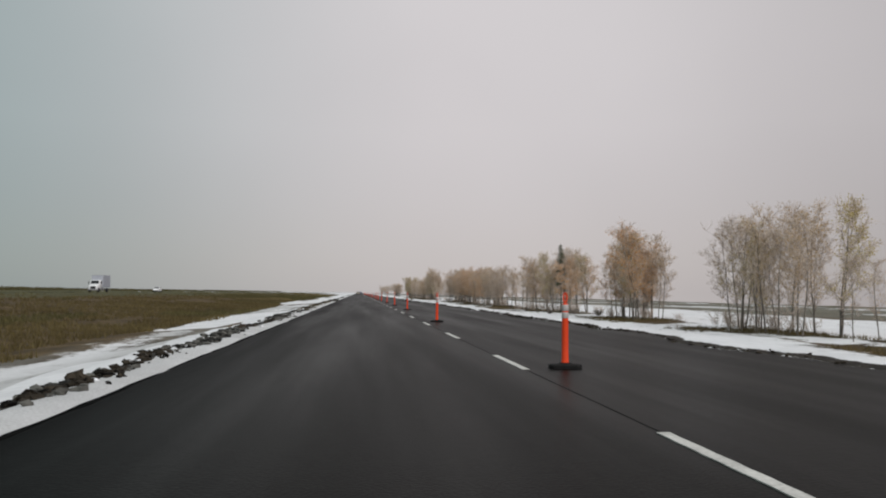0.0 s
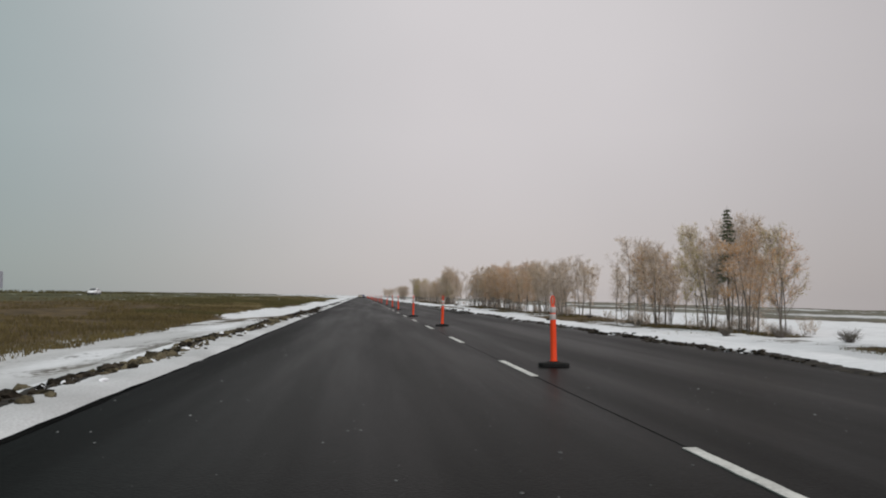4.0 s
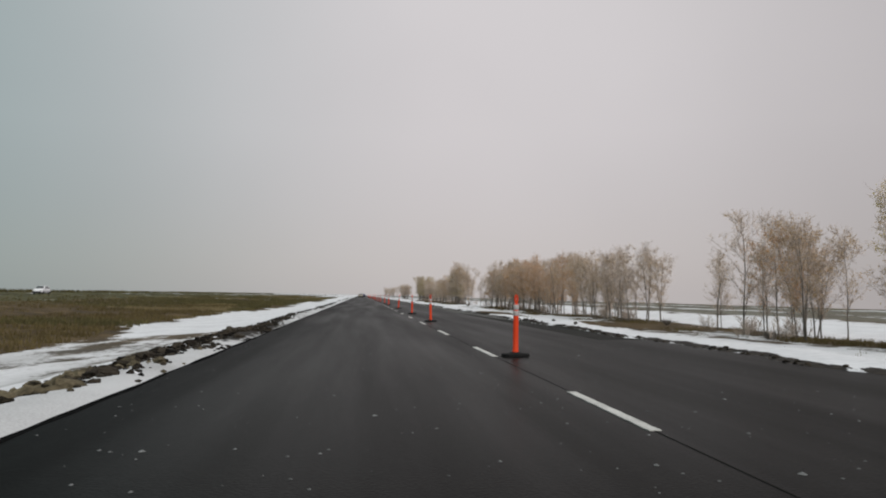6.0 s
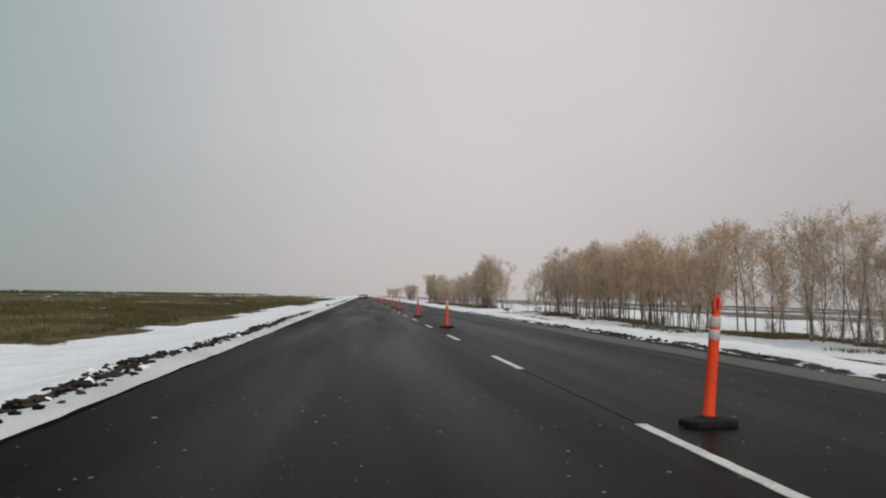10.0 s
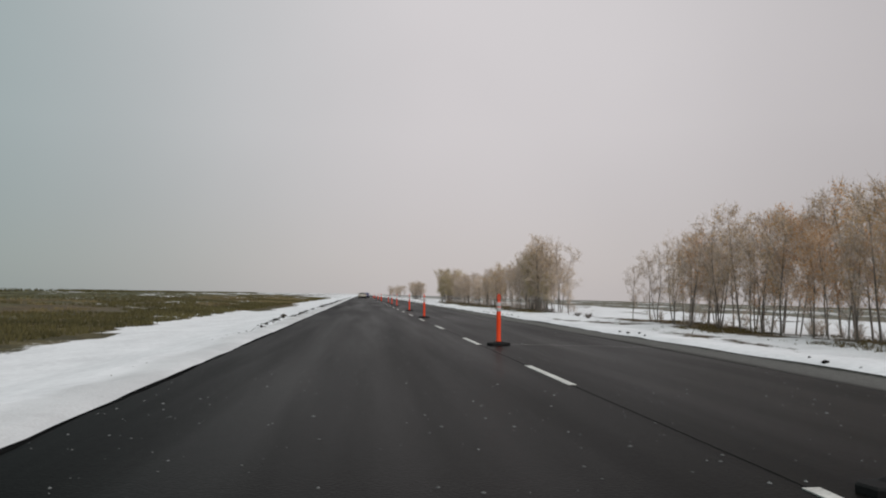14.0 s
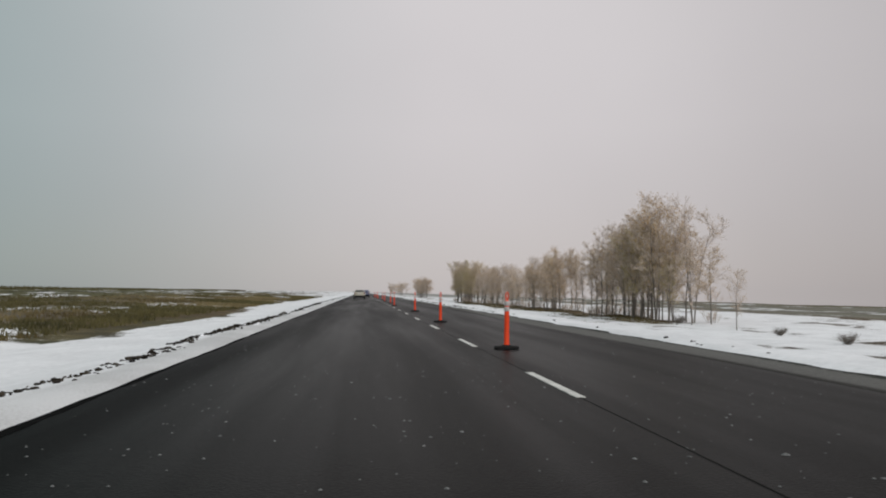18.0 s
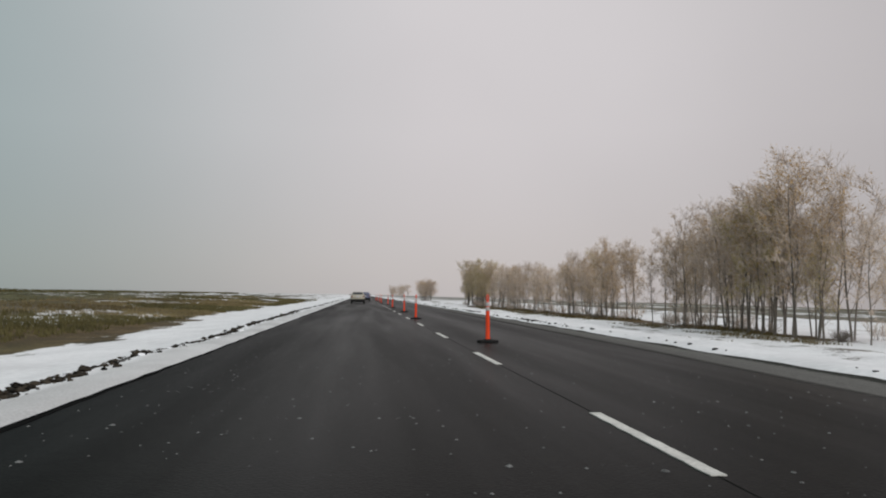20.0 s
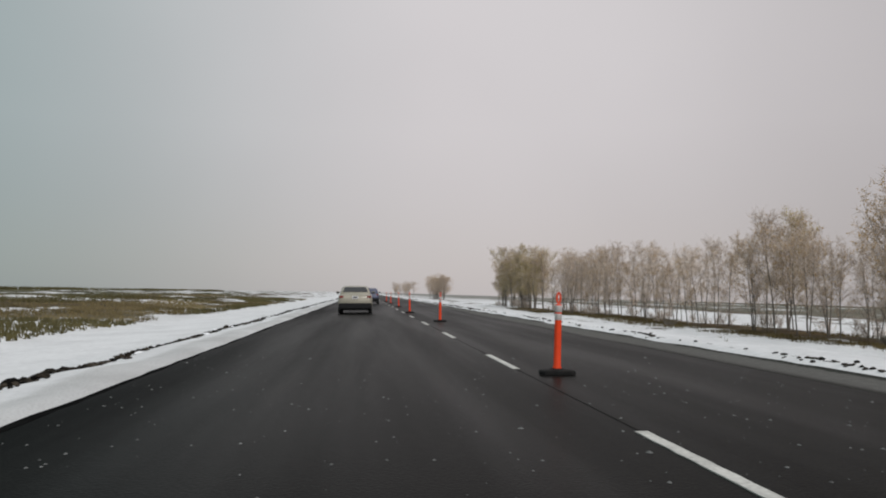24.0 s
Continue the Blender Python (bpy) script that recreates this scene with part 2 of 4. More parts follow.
def asphalt_material(name, dark, light, rough, verge=False):
    """Worn asphalt: stone grain, lengthwise wheel tracks, damp patches."""
    m = bpy.data.materials.new(name)
    m.use_nodes = True
    nt = m.node_tree
    N, L = nt.nodes, nt.links
    bsdf = N["Principled BSDF"]
    bsdf.inputs["Specular Tint"].default_value = (1.0, 0.955, 0.88, 1)
    geo = N.new("ShaderNodeNewGeometry")
    outs = []
    for sx, sy, sc, det in ((1.3, 0.006, 1.0, 3), (0.9, 0.04, 1.0, 6), (1, 1, 34.0, 2), (1, 1, 7.0, 5)):
        mp = N.new("ShaderNodeMapping")
        mp.inputs["Scale"].default_value = (sx, sy, 1)
        L.new(geo.outputs["Position"], mp.inputs["Vector"])
        n = N.new("ShaderNodeTexNoise")
        n.inputs["Scale"].default_value, n.inputs["Detail"].default_value = sc, det
        L.new(mp.outputs[0], n.inputs["Vector"])
        outs.append(n.outputs["Fac"])
    total = None
    for o, w in zip(outs, (0.34, 0.34, 0.5, 0.36)):
        k = N.new("ShaderNodeMath")
        k.operation = "MULTIPLY_ADD"
        k.inputs[1].default_value = w
        L.new(o, k.inputs[0])
        if total is None:
            k.inputs[2].default_value = 0.0
        else:
            L.new(total, k.inputs[2])
        total = k.outputs[0]
    r = N.new("ShaderNodeMapRange")
    r.inputs["From Min"].default_value, r.inputs["From Max"].default_value = 0.56, 0.98
    L.new(total, r.inputs["Value"])
    x = N.new("ShaderNodeMix")
    x.data_type = "RGBA"
    x.inputs["A"].default_value, x.inputs["B"].default_value = (*dark, 1), (*light, 1)
    L.new(r.outputs[0], x.inputs["Factor"])
    # lens vignetting painted as darkening towards the west; on the verge, a damp edge
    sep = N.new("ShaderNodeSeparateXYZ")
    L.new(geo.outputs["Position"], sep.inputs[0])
    ragged_x = N.new("ShaderNodeMath")
    ragged_x.operation, ragged_x.inputs[1].default_value = "MULTIPLY_ADD", 0.35
    L.new(outs[3], ragged_x.inputs[0])
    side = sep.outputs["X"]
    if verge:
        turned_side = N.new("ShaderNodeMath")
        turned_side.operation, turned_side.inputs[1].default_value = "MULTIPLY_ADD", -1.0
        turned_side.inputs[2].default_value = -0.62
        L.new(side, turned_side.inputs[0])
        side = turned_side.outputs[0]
    L.new(side, ragged_x.inputs[2])
    vignette_damp = N.new("ShaderNodeMapRange")
    vignette_damp.interpolation_type = "SMOOTHSTEP"
    vignette_damp.inputs["From Min"].default_value, vignette_damp.inputs["From Max"].default_value = (-5.02, -4.88) if verge else (-5.0, -2.9)
    vignette_damp.inputs["To Min"].default_value, vignette_damp.inputs["To Max"].default_value = 0.85, 0.0
    L.new(ragged_x.outputs[0], vignette_damp.inputs["Value"])
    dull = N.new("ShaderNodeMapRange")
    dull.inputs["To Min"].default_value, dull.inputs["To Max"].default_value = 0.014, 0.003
    L.new(vignette_damp.outputs[0], dull.inputs["Value"])
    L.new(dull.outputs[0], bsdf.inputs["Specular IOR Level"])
    darkened = N.new("ShaderNodeMix")
    darkened.data_type = "RGBA"
    darkened.inputs["B"].default_value = (dark[0] * 0.3, dark[1] * 0.34, dark[2] * 0.3, 1)
    L.new(vignette_damp.outputs[0], darkened.inputs["Factor"])
    if verge:
        # grit thins out raggedly towards the lane
        thin = N.new("ShaderNodeMath")
        thin.operation, thin.inputs[1].default_value = "MULTIPLY_ADD", 1.1
        L.new(outs[1], thin.inputs[0])
        L.new(sep.outputs["X"], thin.inputs[2])
        start = N.new("ShaderNodeMapRange")
        start.inputs["From Min"].default_value, start.inputs["From Max"].default_value = 118, 152
        start.inputs["To Min"].default_value, start.inputs["To Max"].default_value = -1.5, 0.0
        L.new(sep.outputs["Y"], start.inputs["Value"])
        begun = N.new("ShaderNodeMath")
        L.new(thin.outputs[0], begun.inputs[0])
        L.new(start.outputs[0], begun.inputs[1])
        thin = begun
        grit = N.new("ShaderNodeMapRange")
        grit.inputs["From Min"].default_value, grit.inputs["From Max"].default_value = 4.12, 4.3
        L.new(thin.outputs[0], grit.inputs["Value"])
        worn = N.new("ShaderNodeMix")
        worn.data_type = "RGBA"
        worn.inputs["A"].default_value = (0.034, 0.033, 0.031, 1)
        L.new(grit.outputs[0], worn.inputs["Factor"])
        L.new(x.outputs["Result"], worn.inputs["B"])
        x = worn
    # pale stones showing in the worn surface
    stone = N.new("ShaderNodeTexNoise")
    stone.inputs["Scale"].default_value, stone.inputs["Detail"].default_value = 55.0, 1.0
    L.new(geo.outputs["Position"], stone.inputs["Vector"])
    pale = N.new("ShaderNodeMapRange")
    pale.inputs["From Min"].default_value, pale.inputs["From Max"].default_value = 0.66, 0.76
    pale.inputs["To Max"].default_value = 0.8
    L.new(stone.outputs["Fac"], pale.inputs["Value"])
    stony = N.new("ShaderNodeMix")
    stony.data_type = "RGBA"
    stony.inputs["B"].default_value = (light[0] * 1.6 + 0.022, light[1] * 1.6 + 0.022, light[2] * 1.6 + 0.021, 1)
    L.new(pale.outputs[0], stony.inputs["Factor"])
    L.new(x.outputs["Result"], stony.inputs["A"])
    L.new(stony.outputs["Result"], darkened.inputs["A"])
    L.new(darkened.outputs["Result"], bsdf.inputs["Base Color"])
    q = N.new("ShaderNodeMapRange")
    q.inputs["From Min"].default_value, q.inputs["From Max"].default_value = 0.35, 0.65
    q.inputs["To Min"].default_value, q.inputs["To Max"].default_value = rough - 0.055, rough + 0.055
    L.new(outs[1], q.inputs["Value"])
    L.new(q.outputs[0], bsdf.inputs["Roughness"])
    b = N.new("ShaderNodeBump")
    b.inputs["Strength"].default_value, b.inputs["Distance"].default_value = 0.5, 0.008
    L.new(outs[2], b.inputs["Height"])
    L.new(b.outputs[0], bsdf.inputs["Normal"])
    return m


GROUND = ground_material()
ASPHALT = asphalt_material("asphalt", (0.0022, 0.0022, 0.0020), (0.0105, 0.0103, 0.0092), 0.40)
SHOULDER = asphalt_material("pale_gritty_shoulder", (0.07, 0.069, 0.066), (0.15, 0.147, 0.14), 0.85, True)
PAINT = material("worn_white_paint", (0.50, 0.495, 0.465), 0.75, scale=1.5, spread=0.28, fine=25, bump=0.3, bump_at=0.004)
SEALANT = material("black_joint_sealant", (0.019, 0.019, 0.018), 0.95, scale=2, spread=0.3)
SEALANT.node_tree.nodes["Principled BSDF"].inputs["Specular IOR Level"].default_value = 0.05
SOIL = material("black_soil", (0.034, 0.028, 0.021), 0.95, scale=3, spread=0.88, by_island=1.0, fine=18, bump=0.8, bump_at=0.04)
LOAM = material("ochre_brown_soil", (0.100, 0.084, 0.054), 0.95, scale=3, spread=0.85, by_island=1.0, fine=18, bump=0.8, bump_at=0.04)
FROSTED = material("frosted_grey_soil", (0.088, 0.086, 0.078), 0.95, scale=3, spread=0.85, by_island=1.0, fine=18, bump=0.8, bump_at=0.04)
SNOW = material("clumped_snow", (0.80, 0.81, 0.84), 0.85, scale=3, spread=0.08, fine=20, bump=0.5, bump_at=0.03)
ORANGE = material("orange_plastic", (0.70, 0.058, 0.014), 0.6, scale=4, spread=0.12, fine=30, bump=0.05, by_object=0.3)
BAND = material("white_reflective_sheeting", (0.44, 0.42, 0.41), 0.4, scale=9, spread=0.18, fine=60, bump=0.05)
RUBBER = material("black_rubber", (0.012, 0.012, 0.012), 0.9, scale=6, spread=0.35, fine=50, bump=0.4, bump_at=0.006)
for m in (SOIL, LOAM, FROSTED):
    m.node_tree.nodes["Principled BSDF"].inputs["Specular IOR Level"].default_value = 0.1
for m in (ORANGE, RUBBER):
    m.node_tree.nodes["Principled BSDF"].inputs["Specular IOR Level"].default_value = 0.2
BARK = material("grey_poplar_bark", (0.135, 0.116, 0.098), 0.9, scale=2.5, spread=0.35, fine=22, bump=0.6, bump_at=0.02, by_object=0.4)
# haze over the trees is put into the twig colour as paleness
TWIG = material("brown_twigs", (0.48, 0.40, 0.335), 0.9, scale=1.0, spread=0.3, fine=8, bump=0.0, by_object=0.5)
LEAF_TAN = two_tone("withered_tan_leaves", (0.35, 0.24, 0.115), (0.56, 0.37, 0.15), 0.4)
LEAF_RUST = two_tone("rusty_orange_leaves", (0.44, 0.225, 0.080), (0.66, 0.345, 0.105), 0.3)
LEAF_YELLOW = two_tone("yellow_green_leaves", (0.33, 0.265, 0.075), (0.50, 0.41, 0.13), 0.3)
# needles lightened: haze in front of the spruce is put into their colour
NEEDLE = two_tone("spruce_needles", (0.065, 0.080, 0.048), (0.140, 0.155, 0.090), 0.2)
OLIVE = two_tone("olive_weeds", (0.045, 0.042, 0.014), (0.135, 0.115, 0.042), 0.0, scale=0.15)
STRAW = two_tone("bleached_straw", (0.115, 0.090, 0.042), (0.27, 0.215, 0.105), 0.0, scale=0.15)
GRASS = two_tone("withered_grass", (0.058, 0.043, 0.015), (0.16, 0.122, 0.045), 0.0, scale=0.15)


# ---- building helpers ----
def mesh_of(name, verts, faces, mat, smooth=False):
    me = bpy.data.meshes.new(name)
    me.from_pydata(verts, [], faces)
    me.materials.append(mat)
    if smooth:
        me.polygons.foreach_set("use_smooth", [True] * len(me.polygons))
    me.update()
    return me


def part(name, bm, mat, parent=None, label="", smooth=False):
    """One mesh object from a bmesh, under a thing or a part."""
    me = bpy.data.meshes.new(name)
    bm.to_mesh(me)
    bm.free()
    me.materials.append(mat)
    if smooth:
        me.polygons.foreach_set("use_smooth", [True] * len(me.polygons))
    ob = new(name, me)
    ob.parent = parent
    return tagged(ob, label)


def block(cx, cy, cz, sx, sy, sz, bevel=0.0, segments=2, bm=None):
    bm = bm or bmesh.new()
    made = bmesh.ops.create_cube(bm, size=1, matrix=Matrix.Translation((cx, cy, cz)) @ Matrix.Diagonal((sx, sy, sz, 1)))
    if bevel:
        edges = list({e for v in made["verts"] for e in v.link_edges})
        bmesh.ops.bevel(bm, geom=edges, offset=bevel, segments=segments, affect="EDGES", profile=0.5)
    return bm


def rings(bm, rows, closed_ends=True):
    """A skin over rows of points, each row a closed ring."""
    loops = [[bm.verts.new(p) for p in row] for row in rows]
    for a, b in zip(loops, loops[1:]):
        n = len(a)
        for i in range(n):
            bm.faces.new((a[i], a[(i + 1) % n], b[(i + 1) % n], b[i]))
    if closed_ends:
        bm.faces.new(list(reversed(loops[0])))
        bm.faces.new(loops[-1])
    bmesh.ops.recalc_face_normals(bm, faces=bm.faces)
    return bm


def turned(profile, sides=16, bm=None, axis="z", at=(0, 0, 0)):
    """A turned solid: (radius, height) pairs round an axis."""
    bm = bm or bmesh.new()
    rows = []
    for r, h in profile:
        row = []
        for i in range(sides):
            a = 2 * math.pi * i / sides
            p = (r * math.cos(a), r * math.sin(a), h) if axis == "z" else (h, r * math.cos(a), r * math.sin(a))
            row.append((p[0] + at[0], p[1] + at[1], p[2] + at[2]))
        rows.append(row)
    return rings(bm, rows)


def fade(v, lo, hi):
    k = np.clip((v - lo) / (hi - lo), 0, 1)
    return k * k * (3 - 2 * k)


def wave(x, y, seed=0):
    """Smooth value noise from 0 to 1 on arrays."""
    x, y = np.broadcast_arrays(np.asarray(x, float), np.asarray(y, float))
    xi, yi = np.floor(x).astype(np.int64), np.floor(y).astype(np.int64)
    fx, fy = x - xi, y - yi
    fx, fy = fx * fx * (3 - 2 * fx), fy * fy * (3 - 2 * fy)

    def at(i, j):
        h = (i * 374761393 + j * 668265263 + seed * 974634777) & 0xFFFFFFFF
        h = ((h ^ (h >> 13)) * 1274126177) & 0xFFFFFFFF
        return ((h ^ (h >> 16)) & 0xFFFF) / 65535.0

    return (at(xi, yi) * (1 - fx) + at(xi + 1, yi) * fx) * (1 - fy) + (at(xi, yi + 1) * (1 - fx) + at(xi + 1, yi + 1) * fx) * fy


# ---- the land: cross-section from the far western road to the eastern fields ----
CUT_X = [-4000, -300, -100, -80, -66, -54, -46, -34, -22, -14, -9, -6.5, -5.75, -5.5, -5.3, -4.9, 4.3, 4.7, 4.95, 5.7, 6.3, 7.5, 14, 20, 60, 95, 112, 160, 400, 4000]
CUT_Z = [3.0, 2.7, 2.15, 1.75, 1.15, 1.15, 0.85, 0.35, -0.35, -0.75, -0.5, -0.02, 0.055, 0.05, 0.0, -0.1, -0.1, 0.0, 0.055, 0.045, 0.0, -0.3, -1.75, -2.1, -2.15, -2.1, -2.2, -5.5, -17.0, -140.0]


def rag_east(y):
    """How far the eastern snow edge wanders out."""
    y = np.asarray(y, float)
    return ((wave(0 * y, y * 0.4, 5) - 0.5) * 0.5 + (wave(0 * y, y * 1.3, 6) - 0.5) * 0.3) * (1.2 - 0.7 * fade(y, 200, 240)) + 0.45 * fade(-y, -110, -40)


def land(x, y):
    x, y = np.asarray(x, float), np.asarray(y, float)
    near = fade(-np.abs(x), -16, -6)
    rag = (wave(0 * x, y * 0.2, 3) - 0.5) * 0.05 + (wave(0 * x, y * 2.0, 4) - 0.5) * 0.05
    rag_e = rag_east(y + 0 * x)
    shift = np.where(x < 0, rag, rag_e) * near
    z = np.interp(x - shift, CUT_X, CUT_Z)
    out = np.maximum(fade(-x, 5.4, 6.2), fade(x, 5.0, 6.0))
    z = z + out * ((wave(x * 1.7, y * 1.7, 7) - 0.5) * 0.06 + (wave(x * 0.5, y * 0.3, 8) - 0.5) * 0.12)
    z = z + fade(np.abs(x), 12, 30) * (wave(x * 0.12, y * 0.05, 9) - 0.5) * 0.35 * (1 - fade(-x, 44, 52) * (1 - fade(-x, 70, 90)))
    return z


def windrow(y):
    """How much soil was thrown up along the western edge."""
    y = np.asarray(y, float)
    return np.interp(y, [-60, 60, 88, 118, 128, 140, 175, 196, 208, 223, 227, 257, 263, 300, 322, 430, 600], [1.1, 1.25, 1.6, 1.8, 1.5, 0.9, 0.8, 0.75, 0.6, 0.5, 0.0, 0.02, 0.3, 0.38, 0.75, 0.85, 0.6])


def row_x(y):
    y = np.asarray(y, float)
    return np.interp(y, [0, 45, 90, 110, 140, 155, 172, 215, 290, 350, 397, 500], [-6.1, -6.1, -6.42, -6.35, -6.25, -6.3, -6.0, -6.2, -6.4, -6.45, -7.0, -7.0]) + (wave(0 * y, y * 0.22, 31) - 0.5) * 0.3


def steps(*spans):
    out = []
    for lo, hi, d in spans:
        out += list(np.arange(lo, hi - d * 0.01, d))
    return np.array(out + [spans[-1][1]])


xs = steps((-4000, -1000, 1000), (-1000, -300, 175), (-300, -90, 30), (-90, -40, 4), (-40, -14, 2), (-14, -9, 0.5), (-9, -4.6, 0.11), (-4.6, 4.2, 2.2), (4.2, 7.2, 0.11),
           (7.2, 16, 0.55), (16, 60, 2), (60, 120, 1.5), (120, 160, 10), (160, 400, 40), (400, 1000, 200), (1000, 4000, 1000))
ys = steps((-400, -40, 60), (-40, -10, 3), (-10, 440, 0.65), (440, 470, 0.75), (470, 640, 2), (640, 1000, 15), (1000, 4000, 250))
GX, GY = np.meshgrid(xs, ys)
GZ = land(GX, GY)
nx, ny = len(xs), len(ys)
idx = np.arange(nx * ny).reshape(ny, nx)
quads = np.stack([idx[:-1, :-1], idx[:-1, 1:], idx[1:, 1:], idx[1:, :-1]], -1).reshape(-1, 4)
me = bpy.data.meshes.new("ground")
me.vertices.add(nx * ny)
me.vertices.foreach_set("co", np.stack([GX, GY, GZ], -1).reshape(-1))
me.loops.add(quads.size)
me.loops.foreach_set("vertex_index", quads.reshape(-1).astype(np.int32))
me.polygons.add(len(quads))
me.polygons.foreach_set("loop_start", np.arange(0, quads.size, 4, dtype=np.int32))
me.polygons.foreach_set("use_smooth", np.ones(len(quads), bool))
me.update(calc_edges=True)
# cover: snow near the road, withered strips, soil along the windrow
wander = (wave(0 * GX, GY * 0.03, 11) - 0.5) * 5 + (wave(0 * GX, GY * 0.12, 12) - 0.5) * 2
w_edge = np.interp(GY, [-50, 0, 20, 60, 110, 150, 230, 300, 380, 600], [-10.5, -10.5, -11, -11.5, -12, -15, -15, -15, -14.5, -16]) + wander
field_w = np.interp(GY, [-50, 60, 130, 220, 330, 420, 520, 700, 1500], [-1.1, -1.0, -0.75, -0.5, -0.36, -0.3, -0.2, 0.0, 0.2])
snow = np.where(GX < 0, np.where(GX > w_edge, 1.3, field_w), 1.3)
snow = np.where((GX < 0) & (np.abs(GX - w_edge) < 1.5), snow * 0.5 + 0.2, snow)
muddy = (GX < -7.9) & (GX > w_edge) & (((GY < 134 + wander) & (GY > 74)) | (GY < 44 + wander))
snow = np.where(muddy, 0.05, snow)
thin_w = fade(GY, 270, 330) * fade(-GX, 13, 17) * fade(GX, -34, -26)
snow = snow + 0.2 * thin_w
e1, e2 = 28.2 + wander * 0.4, 33.2 + wander * 0.4
belts = np.zeros_like(GY)
STANDS = ((38, 59), (59, 80), (95, 114), (131, 178), (194, 330), (376, 421), (431, 460), (464, 538), (550, 600))
for lo, hi in STANDS:
    belts = np.maximum(belts, fade(GY, lo - 4, lo + 2) * fade(-GY, -hi - 4, -hi + 2))
# strips of snow and stubble alternate across the eastern fields
right = np.interp(GX, [4, 8, 13, 22, 28, 38, 50, 56, 60, 64, 68, 71, 76, 79, 88, 92, 97, 101, 115, 160, 200, 900],
                  [1.4, 0.95, 0.5, 0.36, 0.4, 0.45, 0.3, 0.25, -0.35, -0.55, -0.5, 0.0, 0.15, -0.6, -0.8, 0.0, 0.1, -0.9, -1.0, -0.7, -0.4, 0.0])
right = np.where((GX > e1) & (GX < e2), right * (1 - belts) + belts * (-0.38 + 1.1 * (wave(GX * 0.3, GY * 0.09, 14) - 0.5)) - 0.35 * (1 - belts), right)
right = np.where((GX > 13) & (GX <= e1), right - 0.5 * fade(wave(GX * 0.15, GY * 0.025, 15), 0.5, 0.9), right)
bare = 2.4 * np.exp(-((GY - 150) / 5) ** 4) * fade(GX, 4.5, 5.2) * fade(-GX, -8.5, -6.8)
right = right - bare
snow = np.where(GX > 0, right, snow)
# haze paled into the far eastern fields; slush and thin snow in the west
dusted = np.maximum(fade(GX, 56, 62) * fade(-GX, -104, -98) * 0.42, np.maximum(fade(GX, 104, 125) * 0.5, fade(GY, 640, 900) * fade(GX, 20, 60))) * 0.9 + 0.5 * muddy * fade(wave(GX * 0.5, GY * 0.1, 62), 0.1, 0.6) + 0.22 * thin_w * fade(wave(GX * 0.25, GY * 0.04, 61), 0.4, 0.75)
grime = fade(GX, -6.3, -5.9) * (GX < 0) * (1 - 0.5 * fade(GY, 205, 250) * fade(-GY, -270, -250))
soil_w = windrow(GY) * 1.65 * np.exp(-((GX - row_x(GY)) / 0.2) ** 2) - 0.95
soil_w = np.maximum(soil_w, (1.42 * np.exp(-((GY - 124) / 9) ** 4) * np.exp(-((GX + 6.05) / 0.9) ** 4)) - 0.95)
soil_e = np.interp(GY, [-50, 110, 200, 240, 335, 345, 600], [1.6, 1.5, 1.2, 0.2, 0.25, 0.8, 0.7]) * np.exp(-((GX - 4.8 - 0.2 * fade(GY, 200, 260) - rag_east(GY)) / 0.2) ** 2) - 0.9
soil = np.where(GX < 0, soil_w, soil_e)
green = np.where(GX < -38, 0.75, np.where(GX < -5, 0.18 + 0.3 * fade(GY, 150, 240), np.where(GX > 60, 0.6, 0.3)))
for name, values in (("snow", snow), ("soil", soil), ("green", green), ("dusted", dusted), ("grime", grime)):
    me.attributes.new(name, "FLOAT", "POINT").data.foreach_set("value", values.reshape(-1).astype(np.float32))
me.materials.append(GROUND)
tagged(new("ground", me), "flat fields with patchy snow, withered brown grass and soil", "ground", kind="structure")


# ---- roads ----
def strip(x0, x1, y0, y1, z, thick, dy, crown=0.0):
    bm = bmesh.new()
    n = max(1, int((y1 - y0) / dy))
    rows = []
    for k in range(n + 1):
        y = y0 + (y1 - y0) * k / n
        rows.append([bm.verts.new((x0, y, z - thick)), bm.verts.new((x0, y, z)), bm.verts.new(((x0 + x1) / 2, y, z + crown)), bm.verts.new((x1, y, z)), bm.verts.new((x1, y, z - thick))])
    for a, b in zip(rows, rows[1:]):
        for i in range(4):
            bm.faces.new((a[i], b[i], b[i + 1], a[i + 1]))
    return bm


road = tagged(part("road", strip(-5.62, 3.52, -120, 3000, 0.0, 0.08, 120), ASPHALT), "dark grey asphalt carriageway, damp and worn, vignetting painted into its western side", "road", kind="structure")
tagged(part("shoulder_dark", strip(3.52, 5.9, -120, 118, -0.004, 0.08, 120), ASPHALT), "dark asphalt road shoulder", "road shoulder", kind="structure")
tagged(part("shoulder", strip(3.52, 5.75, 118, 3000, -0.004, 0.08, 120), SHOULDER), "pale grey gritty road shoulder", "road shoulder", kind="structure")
tagged(part("opposite_road", strip(-64, -55.5, -400, 3000, 1.22, 0.25, 120), ASPHALT), "grey asphalt carriageway across the fields", "road", kind="structure")
part("joint", strip(-0.006, 0.006, -60, 700, 0.004, 0.003, 40), SEALANT, road, "black sealed lengthwise joint")

# black, ragged lip of the asphalt where the snow begins
bm = bmesh.new()
lip = []
for k in range(1100):
    y = -20 + 0.5 * k
    x = -5.25 + (float(wave(0.0, y * 0.5, 71)) - 0.5) * 0.07 + (float(wave(0.0, y * 1.7, 72)) - 0.5) * 0.05
    lip.append((bm.verts.new((-5.6, y, 0.005)), bm.verts.new((x, y, 0.005)), bm.verts.new((x + 0.004, y, 0.001))))
